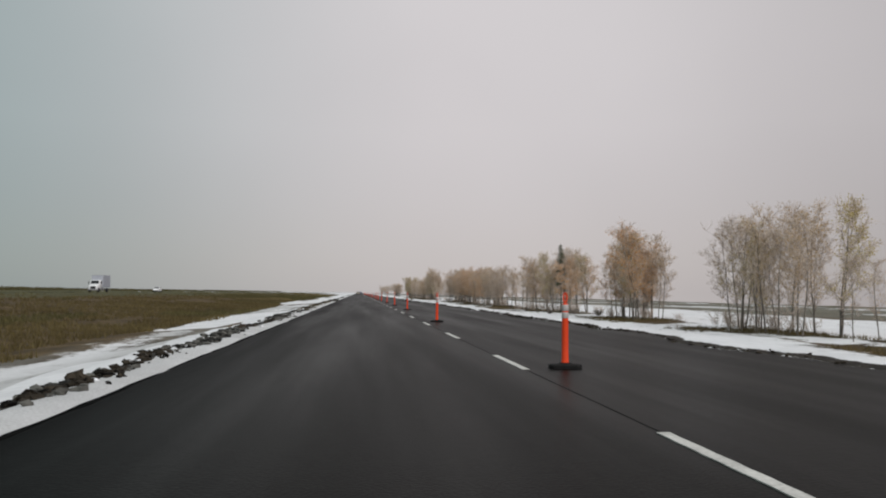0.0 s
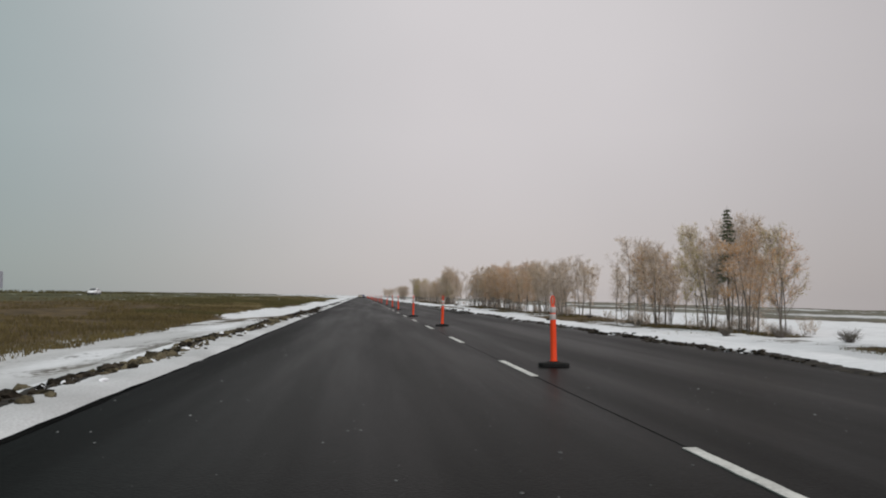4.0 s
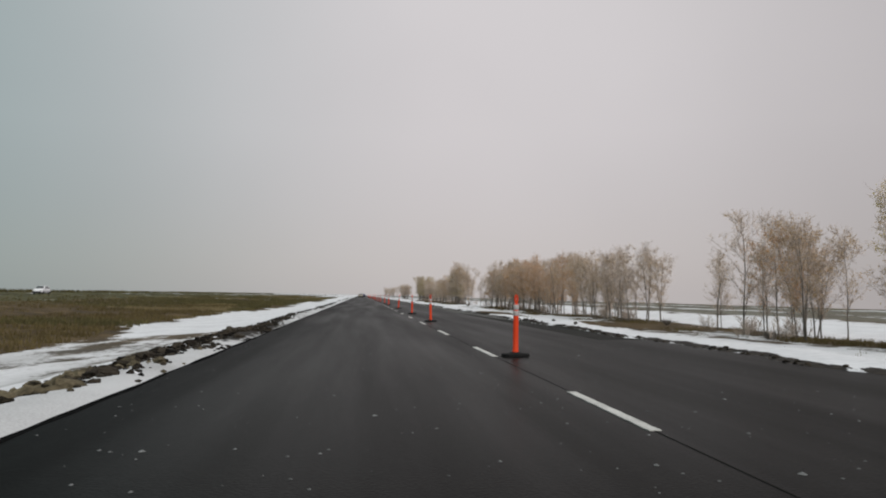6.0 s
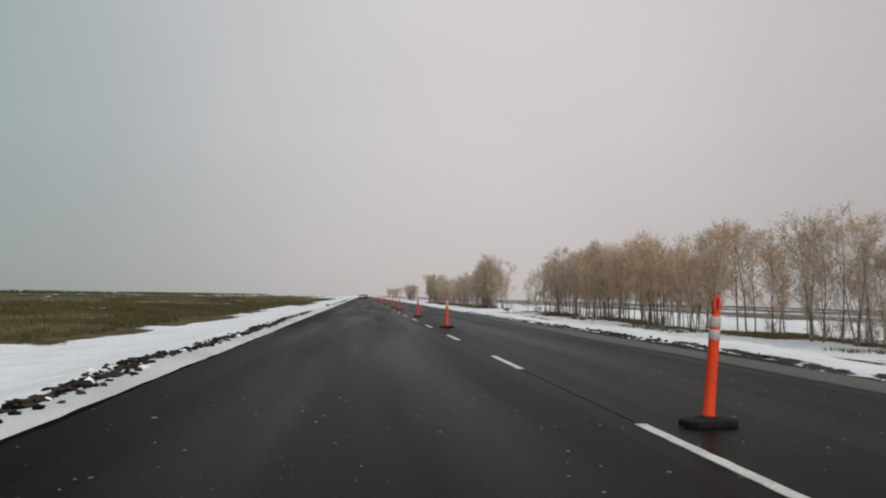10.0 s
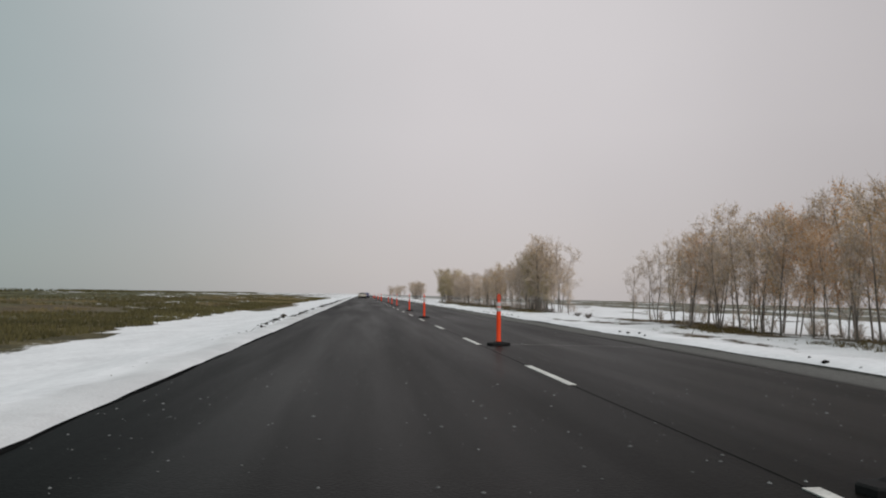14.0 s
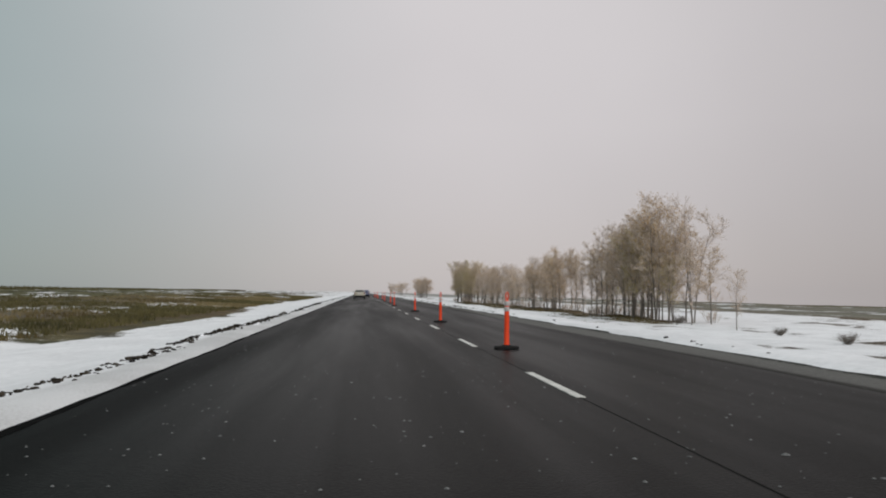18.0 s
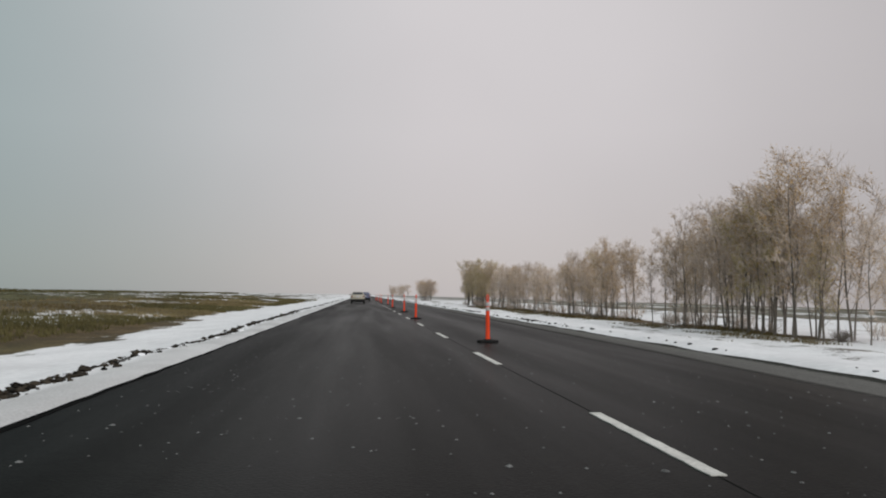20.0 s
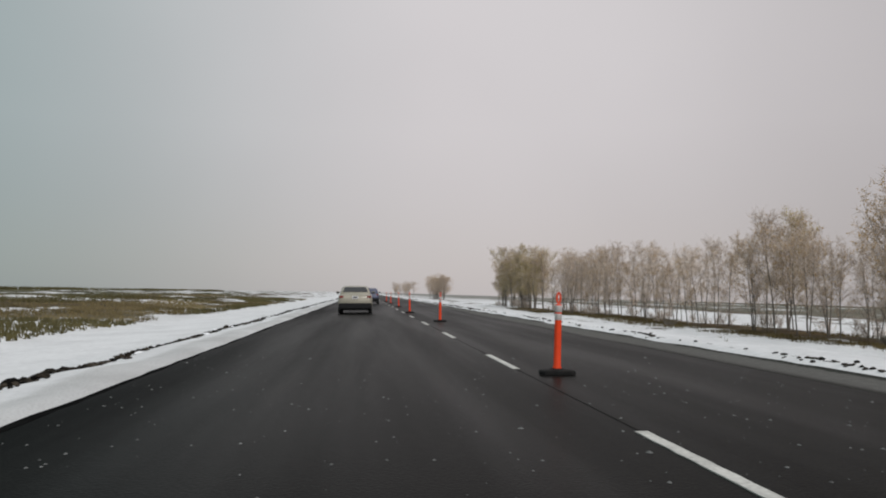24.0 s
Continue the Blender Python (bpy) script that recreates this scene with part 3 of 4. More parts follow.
for p, q in zip(lip, lip[1:]):
    for i in range(2):
        bm.faces.new((p[i], p[i + 1], q[i + 1], q[i]))
LIP = material("soaked_black_edge", (0.006, 0.006, 0.006), 0.95, scale=2, spread=0.4)
LIP.node_tree.nodes["Principled BSDF"].inputs["Specular IOR Level"].default_value = 0.01
part("wet_edge", bm, LIP, road, "black edge of the asphalt")

# ---- lane dashes: three metres long, nine apart ----
DASH_FAR = 7.12
bm = bmesh.new()
outline = []
for side in (-1, 1):
    for k in range(13):
        yy = -1.5 + 3.0 * k / 12 if side < 0 else 1.5 - 3.0 * k / 12
        outline.append((side * (0.054 + 0.005 * math.sin(k * 2.7 + side)), yy))
top = [bm.verts.new((x, y, 0.009)) for x, y in outline]
low = [bm.verts.new((x, y, 0.001)) for x, y in outline]
bm.faces.new(list(reversed(top)))
for i in range(len(top)):
    bm.faces.new((top[i], low[i], low[(i + 1) % len(top)], top[(i + 1) % len(top)]))
bmesh.ops.recalc_face_normals(bm, faces=bm.faces)
dash_mesh = bpy.data.meshes.new("dash")
bm.to_mesh(dash_mesh)
bm.free()
dash_mesh.materials.append(PAINT)
for k in range(-3, 110):
    d = new("dash", dash_mesh)
    d.parent = road
    d.location = (0.0, DASH_FAR + 9 * k - 1.5, 0)
# thin pale lines drawn across the closed lane beside some posts
for y0, y1, reach in ((232.1, 231.5, 2.4), (247.1, 245.6, 3.4), (270.4, 269.4, 3.3), (287.2, 285.9, 3.3)):
    bm = bmesh.new()
    pts = [(0.75 + (reach - 0.3) * i / 8, y0 + (y1 - y0) * i / 8 + 0.05 * math.sin(i * 1.9)) for i in range(9)]
    up = [bm.verts.new((x, y + 0.016, 0.006)) for x, y in pts]
    dn = [bm.verts.new((x, y - 0.016, 0.006)) for x, y in pts]
    for i in range(8):
        bm.faces.new((dn[i], dn[i + 1], up[i + 1], up[i]))
    part("cross_line", bm, PAINT, road, "thin pale line across the lane")


# ---- channelizer posts ----
def channelizer():
    ob = new("delineator_post")
    tagged(ob, "orange plastic tube post with white bands on a black rubber base", "traffic post", "posts along the lane")
    bm = bmesh.new()
    rows = []
    for hx, hy, z in ((0.245, 0.15, 0.0), (0.245, 0.15, 0.045), (0.232, 0.138, 0.06), (0.11, 0.10, 0.068), (0.075, 0.075, 0.085)):
        c = 0.06 if hx > 0.2 else 0.03
        rows.append([(hx, -hy + c, z), (hx, hy - c, z), (hx - c, hy, z), (-hx + c, hy, z), (-hx, hy - c, z), (-hx, -hy + c, z), (-hx + c, -hy, z), (hx - c, -hy, z)])
    part("base", rings(bm, rows), RUBBER, ob, "flat black rubber base")
    part("tube", turned([(0.062, 0.07), (0.06, 0.10), (0.052, 0.12), (0.05, 0.5), (0.047, 0.95), (0.045, 0.965), (0.03, 0.98)], 16), ORANGE, ob, smooth=True)
    for lo, hi in ((0.755, 0.845), (0.865, 0.96)):
        part("reflective_band", turned([(0.0495, lo), (0.0515, lo + 0.004), (0.0505, hi - 0.004), (0.0485, hi)], 16), BAND, ob, "white reflective band", smooth=True)
    # grab loop: a flat ring on top
    bm = bmesh.new()
    centre, rows = [], []
    for i in range(18):
        a = -math.pi / 2 + 2 * math.pi * i / 18
        cx, cz = 0.024 * math.cos(a), 1.065 + 0.07 * math.sin(a)
        nx_, nz_ = math.cos(a), math.sin(a)
        rows.append([(cx + nx_ * 0.013, -0.016, cz + nz_ * 0.013), (cx + nx_ * 0.013, 0.016, cz + nz_ * 0.013), (cx - nx_ * 0.011, 0.016, cz - nz_ * 0.011), (cx - nx_ * 0.011, -0.016, cz - nz_ * 0.011)])
    rows.append(rows[0])
    part("grab_loop", rings(bm, rows, False), ORANGE, ob, "orange grab loop")
    return ob


POSTS = [(13.3, 0.64), (34.5, 0.55), (58.3, 0.69), (77.8, 0.65), (97.0, 0.59), (112.1, 0.38), (133.2, 0.45), (148.3, 0.52), (169.0, 0.58), (192.9, 0.53), (209.2, 0.52), (231.95, 0.46), (246.8, 0.40), (270.0, 0.34), (287.2, 0.53), (309.3, 0.53), (325.0, 0.59), (343.7, 0.755), (364.1, 0.28), (380.3, 0.52), (399.2, 0.42),
         (421.3, 0.70), (436.0, 0.3), (456.0, 0.5), (475.5, 0.5), (492.0, 0.5)]
LEAN = {169.0: 5.5, 97.0: 2.0, 231.95: 1.5, 364.1: 1.2, 399.2: 1.8, 13.3: 0.5, 34.5: 1.0, 77.8: -0.6}
rng = random.Random(4)
first = channelizer()
for k, (y, x) in enumerate(POSTS):
    m = pose(x, y, 0.004, 0, 0, rng.uniform(-14, 14))
    lean = Matrix.Rotation(radians(LEAN.get(y, rng.uniform(-0.8, 1.2))), 4, "Y") @ Matrix.Rotation(radians(rng.uniform(-1, 1)), 4, "X")
    thing = first if k == 0 else copy_thing(first, m)
    thing.matrix_basis = m
    # the tube leans in its socket, the base lies flat
    for piece in thing.children:
        if not piece.name.startswith("base"):
            piece.matrix_basis = Matrix.Translation((0, 0, 0.06)) @ lean @ Matrix.Translation((0, 0, -0.06))


# ---- vehicles ----
GLASS = material("dark_window_glass", (0.02, 0.023, 0.026), 0.08, scale=2, spread=0.1, bump=0.0)
TYRE = material("tyre_rubber", (0.025, 0.025, 0.025), 0.85, scale=8, spread=0.3)
RIM = material("grey_wheel_metal", (0.38, 0.38, 0.39), 0.4, 0.8, scale=8, spread=0.2)
TRIM = material("black_plastic_trim", (0.016, 0.016, 0.017), 0.8, scale=5, spread=0.2)
TRIM.node_tree.nodes["Principled BSDF"].inputs["Specular IOR Level"].default_value = 0.12
GLASS.node_tree.nodes["Principled BSDF"].inputs["Specular IOR Level"].default_value = 0.22
TAIL = material("red_lamp_glass", (0.17, 0.014, 0.012), 0.25, scale=8, spread=0.15, bump=0.0)
LAMP = material("clear_lamp_glass", (0.6, 0.6, 0.6), 0.15, scale=8, spread=0.1, bump=0.0)
PLATE = material("licence_plate_white", (0.6, 0.6, 0.62), 0.5, scale=8, spread=0.1)
BEIGE = material("beige_silver_paint", (0.30, 0.28, 0.225), 0.45, 0.2, scale=1.6, spread=0.15, fine=60, bump=0.02, coat=0.4)
NAVY = material("dark_blue_paint", (0.05, 0.06, 0.11), 0.4, 0.2, scale=1.6, spread=0.2, fine=60, bump=0.02, coat=0.4)
WHITE = material("white_vehicle_paint", (0.74, 0.75, 0.76), 0.45, 0.0, scale=1.2, spread=0.1, fine=40, bump=0.02, coat=0.3)
BOXWALL = material("grey_white_box_panel", (0.38, 0.40, 0.45), 0.6, 0.0, scale=0.8, spread=0.15, fine=20, bump=0.05)


def hull(half, z0, z1, y, round_top=0.16, round_low=0.08, tuck=0.92):
    """A car's cross-section: half width, sill and top heights, rounded shoulders."""
    h = z1 - z0
    ring = [(-half * tuck, z0), (-half * 0.985, z0 + round_low), (-half, z0 + h * 0.45), (-half * 0.985, z1 - round_top), (-half * 0.93, z1 - round_top * 0.35), (-half * 0.80, z1 - 0.02), (-half * 0.4, z1)]
    ring += [(-x, z) for x, z in reversed(ring)]
    return [(x, y, z) for x, z in ring]


def wheel(parent, x, y, r, width=0.2):
    w = part("wheel", turned([(r * 0.62, -width / 2), (r * 0.95, -width / 2), (r, -width * 0.32), (r, width * 0.32), (r * 0.95, width / 2), (r * 0.62, width / 2)], 22, axis="x"), TYRE, parent, "black tyre", True)
    w.location = (x, y, r)
    s = 1 if x > 0 else -1
    rim = part("rim", turned([(r * 0.62, s * width * 0.30), (r * 0.6, s * width * 0.44), (r * 0.45, s * width * 0.38), (r * 0.16, s * width * 0.42), (r * 0.1, s * width * 0.47)], 16, axis="x"), RIM, w)
    return w


def car(name, label, paint, length=4.7, width=1.80, height=1.46, tall_back=False):
    """A passenger car, tail at y = 0, nose towards +y."""
    ob = new(name)
    tagged(ob, label, "car")
    hw, L = width / 2, length
    deck = 1.07 if not tall_back else 1.06
    body = [(0.00, 0.86, 0.42, deck - 0.22), (0.05, 0.95, 0.34, deck - 0.07), (0.16, 0.985, 0.26, deck - 0.02), (0.7, 1.0, 0.24, deck), (1.4, 1.0, 0.24, deck - 0.02), (L * 0.5, 1.0, 0.24, deck - 0.04),
            (L * 0.66, 1.0, 0.24, deck - 0.05), (L * 0.80, 0.985, 0.24, deck - 0.13), (L * 0.93, 0.94, 0.26, deck - 0.24), (L * 0.985, 0.86, 0.32, deck - 0.36), (L, 0.78, 0.40, deck - 0.42)]
    part("body", rings(bmesh.new(), [hull(hw * k, a, b, y) for y, k, a, b in body]), paint, ob, smooth=True)
    r0 = 0.12 if tall_back else 0.62
    cabin = [(r0, 0.84, deck - 0.04, deck + 0.02), (r0 + 0.35, 0.79, deck - 0.04, deck + (height - deck) * (0.75 if tall_back else 0.55)), (r0 + 0.68, 0.735, deck - 0.04, height - 0.03), (r0 + 1.25, 0.73, deck - 0.04, height), (L * 0.52, 0.735, deck - 0.06, height - 0.02),
             (L * 0.60, 0.77, deck - 0.06, height - 0.16), (L * 0.66, 0.81, deck - 0.07, deck + 0.14), (L * 0.71, 0.84, deck - 0.09, deck - 0.01)]
    rows = []
    for y, k, a, b in cabin:
        h = max(b - a, 0.03)
        half = hw * k
        base = hw * 0.90
        ring = [(-base, a), (-(base * 0.55 + half * 0.45), a + h * 0.5), (-half, a + h * 0.86), (-half * 0.9, a + h * 0.97), (-half * 0.5, b)]
        ring += [(-x, z) for x, z in reversed(ring)]
        rows.append([(x, y, z) for x, z in ring])
    part("cabin", rings(bmesh.new(), rows), paint, ob, "painted roof and pillars", True)

    def panel(pname, corners, mat, parent=ob, label="", thick=0.02):
        """A slightly thick panel through four corners, proud of the skin."""
        bm = bmesh.new()
        a = [Vector(c) for c in corners]
        nrm = (a[1] - a[0]).cross(a[3] - a[0]).normalized() * thick
        lo = [bm.verts.new(c - nrm * 0.5) for c in a]
        hi = [bm.verts.new(c + nrm * 0.5) for c in a]
        bm.faces.new(hi)
        bm.faces.new(list(reversed(lo)))
        for i in range(4):
            bm.faces.new((lo[i], lo[(i + 1) % 4], hi[(i + 1) % 4], hi[i]))
        bmesh.ops.recalc_face_normals(bm, faces=bm.faces)
        return part(pname, bm, mat, parent, label)

    zt, zb = height - 0.10, deck + 0.07
    yb, yt = r0 + 0.09, r0 + 0.56
    panel("rear_window", [(-hw * 0.74, yb, zb), (hw * 0.74, yb, zb), (hw * 0.61, yt, zt), (-hw * 0.61, yt, zt)], GLASS, label="dark rear window", thick=0.05)
    panel("windscreen", [(hw * 0.75, L * 0.705, deck + 0.03), (-hw * 0.75, L * 0.705, deck + 0.03), (-hw * 0.63, L * 0.555, height - 0.08), (hw * 0.63, L * 0.555, height - 0.08)], GLASS, label="dark windscreen", thick=0.06)
    for s in (-1, 1):
        for y0, y1, t0, t1 in ((r0 + 0.62, L * 0.385, r0 + 0.85, L * 0.385), (L * 0.40, L * 0.60, L * 0.40, L * 0.54)):
            panel("side_window", [(s * hw * 0.89, y0, deck + 0.03), (s * hw * 0.89, y1, deck + 0.03), (s * hw * 0.755, t1, height - 0.10), (s * hw * 0.755, t0, height - 0.10)], GLASS, label="dark side window", thick=0.03)
        part("tail_light", block(s * hw * 0.80, 0.06, deck - 0.17, 0.22, 0.14, 0.13, 0.03), TAIL, ob, "red tail light")
        part("headlight", block(s * hw * 0.70, L - 0.07, deck - 0.36, 0.32, 0.16, 0.13, 0.03), LAMP, ob, "clear headlight")
        mirror = part("mirror", block(s * (hw + 0.08), L * 0.60, deck + 0.06, 0.18, 0.10, 0.13, 0.035), paint, ob)
        part("mirror_glass", block(s * (hw + 0.08), L * 0.60 - 0.053, deck + 0.06, 0.14, 0.008, 0.09, 0.003, 1), GLASS, mirror, "dark mirror glass")
        part("door_handle", block(s * (hw + 0.004), L * 0.36, deck - 0.17, 0.03, 0.17, 0.03, 0.01), TRIM, ob)
        for y in (L * 0.19, L * 0.80):
            wheel(ob, s * (hw - 0.11), y, 0.33)
    part("rear_bumper", block(0, 0.02, 0.42, width * 0.96, 0.18, 0.30, 0.05), TRIM, ob, "dark lower rear bumper")
    part("bumper_strip", block(0, -0.045, 0.335, width * 0.5, 0.03, 0.05, 0.01), paint, ob, "pale strip on the bumper")
    part("front_bumper", block(0, L - 0.03, 0.42, width * 0.85, 0.16, 0.22, 0.05), TRIM, ob)
    plate = part("licence_plate", block(0, -0.015, deck - 0.20, 0.32, 0.02, 0.15, 0.004, 1), PLATE, ob, "pale licence plate")
    part("plate_bar", block(0, -0.027, deck - 0.20, 0.22, 0.004, 0.06), TRIM, plate, "plain dark bar")
    part("underbody", block(0, L * 0.5, 0.25, width * 0.78, L * 0.86, 0.12, 0.03), TRIM, ob)
    part("exhaust", turned([(0.03, -0.06), (0.03, 0.25)], 10, axis="x"), RIM, ob).matrix_basis = pose(hw * 0.5, 0.15, 0.26, 0, 0, 90)
    return ob


car("sedan", "beige silver sedan with dark rear bumper driving on the road", BEIGE, 4.8, 1.82, 1.50).matrix_basis = pose(-2.68, 434.0, 0.0)
car("hatchback", "dark blue car with red tail lights further along the road", NAVY, 4.4, 1.78, 1.56, True).matrix_basis = pose(-1.6, 472.0, 0.0)
car("station_wagon", "white car on the opposite carriageway", WHITE, 4.6, 1.80, 1.52, True).matrix_basis = pose(-60.5, 266.0, 1.22, 0, 0, 180)


def box_truck():
    """A box truck, nose towards -y."""
    ob = new("box_truck")
    tagged(ob, "white box truck with grey cargo box on the opposite carriageway", "truck")
    prof = [(0.0, 0.55, 1.25), (0.12, 0.5, 1.55), (1.0, 0.5, 1.75), (1.25, 0.5, 1.85), (1.75, 0.5, 2.62), (2.0, 0.5, 2.72), (3.0, 0.5, 2.74), (3.1, 0.6, 2.66)]
    part("cab", rings(bmesh.new(), [hull(1.12 * (0.86 if y < 1.2 else 1.0), a, b, y, 0.25, 0.1) for y, a, b in prof]), WHITE, ob, smooth=True)
    bm = bmesh.new()
    c = [(-0.9, 1.245, 1.9), (0.9, 1.245, 1.9), (0.82, 1.72, 2.55), (-0.82, 1.72, 2.55)]
    lo = [bm.verts.new(p) for p in c]
    hi = [bm.verts.new((x, y - 0.06, z + 0.03)) for x, y, z in c]
    bm.faces.new(hi)
    bm.faces.new(list(reversed(lo)))
    for i in range(4):
        bm.faces.new((lo[i], lo[(i + 1) % 4], hi[(i + 1) % 4], hi[i]))
    bmesh.ops.recalc_face_normals(bm, faces=bm.faces)
    part("windscreen", bm, GLASS, ob, "dark windscreen")
    part("grille", block(0, 0.0, 1.0, 1.1, 0.1, 0.55, 0.04), TRIM, ob, "dark grille")
    part("front_bumper", block(0, -0.05, 0.55, 2.2, 0.25, 0.3, 0.05), RIM, ob, "metal bumper")
    for s in (-1, 1):
        part("headlight", block(s * 0.8, 0.03, 1.02, 0.3, 0.12, 0.22, 0.03), LAMP, ob, "clear headlight")
        part("side_window", block(s * 1.115, 2.3, 2.15, 0.03, 0.85, 0.6, 0.01), GLASS, ob, "dark side window")
        part("mirror", block(s * 1.38, 1.5, 2.1, 0.2, 0.1, 0.5, 0.04), TRIM, ob)
        part("mirror_arm", block(s * 1.22, 1.5, 2.1, 0.2, 0.04, 0.04, 0.01), TRIM, ob)
        wheel(ob, s * 0.98, 0.95, 0.48, 0.28)
        wheel(ob, s * 0.95, 7.4, 0.48, 0.42)
        part("fuel_tank", turned([(0.27, -0.5), (0.3, -0.46), (0.3, 0.46), (0.27, 0.5)], 14, axis="x"), RIM, ob).matrix_basis = pose(s * 0.9, 4.0, 0.7, 0, 0, 90)
    part("chassis", block(0, 5.0, 0.75, 0.9, 8.6, 0.25, 0.03), TRIM, ob)
    box = part("cargo_box", block(0, 6.2, 2.45, 2.5, 6.0, 2.75, 0.04), BOXWALL, ob, "grey white cargo box")
    for s in (-1, 1):
        for k in range(9):
            part("rib", block(s * 1.257, 3.5 + k * 0.68, 2.45, 0.02, 0.05, 2.6, 0.006, 1), BOXWALL, box)
    part("roof_rail", block(0, 3.23, 3.78, 2.4, 0.06, 0.08, 0.02), RIM, box)
    return ob


box_truck().matrix_basis = pose(-61.0, 203.0, 1.22)


# ---- trees ----
class Skin:
    """Collects tapered tubes and small leaves as plain vertices and faces."""

    def __init__(self):
        self.v, self.f = [], []

    def tube(self, pts, radii, sides, tip=True):
        start = len(self.v)
        for k, (p, r) in enumerate(zip(pts, radii)):
            d = (pts[min(k + 1, len(pts) - 1)] - pts[max(k - 1, 0)]).normalized()
            u = d.orthogonal().normalized()
            w = d.cross(u)
            for i in range(sides):
                a = 2 * math.pi * i / sides
                self.v.append(tuple(p + (u * math.cos(a) + w * math.sin(a)) * r))
        for k in range(len(pts) - 1):
            for i in range(sides):
                a, b = start + k * sides + i, start + k * sides + (i + 1) % sides
                self.f.append((a, b, b + sides, a + sides))

    def spike(self, a, b, r, bend):
        """A twig: three-sided, pointed, bent once."""
        d = (b - a).normalized()
        u = d.orthogonal().normalized()
        w = d.cross(u)
        mid = (a + b) / 2 + bend
        s = len(self.v)
        for p, q in ((a, r), (mid, r * 0.7)):
            for i in range(3):
                t = 2 * math.pi * i / 3
                self.v.append(tuple(p + (u * math.cos(t) + w * math.sin(t)) * q))
        self.v.append(tuple(b))
        for i in range(3):
            j = (i + 1) % 3
            self.f.append((s + i, s + j, s + 3 + j, s + 3 + i))
            self.f.append((s + 3 + i, s + 3 + j, s + 6))

    def thorn(self, a, b, r):
        """The finest twig: a thin three-sided point."""
        d = (b - a).normalized()
        u = d.orthogonal().normalized() * r
        w = d.cross(u)
        s = len(self.v)
        self.v += [tuple(a + u), tuple(a - u * 0.5 + w * 0.87), tuple(a - u * 0.5 - w * 0.87), tuple(b)]
        self.f += [(s, s + 1, s + 3), (s + 1, s + 2, s + 3), (s + 2, s, s + 3)]

    def sliver(self, a, b, r, rg):
        """A hair-thin twig end, one narrow face turned at random."""
        u = (b - a).cross(Vector((rg.gauss(0, 1), rg.gauss(0, 1), rg.gauss(0, 1)))).normalized() * r
        s = len(self.v)
        self.v += [tuple(a + u), tuple(a - u), tuple(b)]
        self.f.append((s, s + 1, s + 2))

    def leaf(self, p, size, rg):
        a = Vector((rg.gauss(0, 1), rg.gauss(0, 1), rg.gauss(0, 0.6))).normalized()
        b = a.orthogonal().normalized()
        c = a.cross(b) * size * 0.6
        b = b * size
        s = len(self.v)
        self.v += [tuple(p - b), tuple(p + c * 0.8 + a * size * 0.15), tuple(p + b), tuple(p - c * 0.8 + a * size * 0.15)]
        self.f.append((s, s + 1, s + 2, s + 3))


def spray(twigs, leaves, rg, q, way, ln, leafy):
    """A twig that ends in many finer ones, with a clump of leaves where some are left."""
    twigs.thorn(q, q + way * ln, 0.012)
    for e in range(7):
        r = q + way * ln * rg.uniform(0.1, 0.95)
        w2 = (way + Vector((rg.gauss(0, 0.75), rg.gauss(0, 0.75), rg.gauss(0.15, 0.55)))).normalized()
        twigs.sliver(r, r + w2 * ln * rg.uniform(0.35, 0.8), rg.uniform(0.010, 0.018), rg)
    if rg.random() < leafy and q.z > 2.6:
        for e in range(rg.randint(4, 7)):
            leaves.leaf(q + way * ln * rg.uniform(0.0, 1.05) + Vector((rg.gauss(0, 0.16), rg.gauss(0, 0.16), rg.gauss(0, 0.16))), rg.uniform(0.05, 0.10), rg)


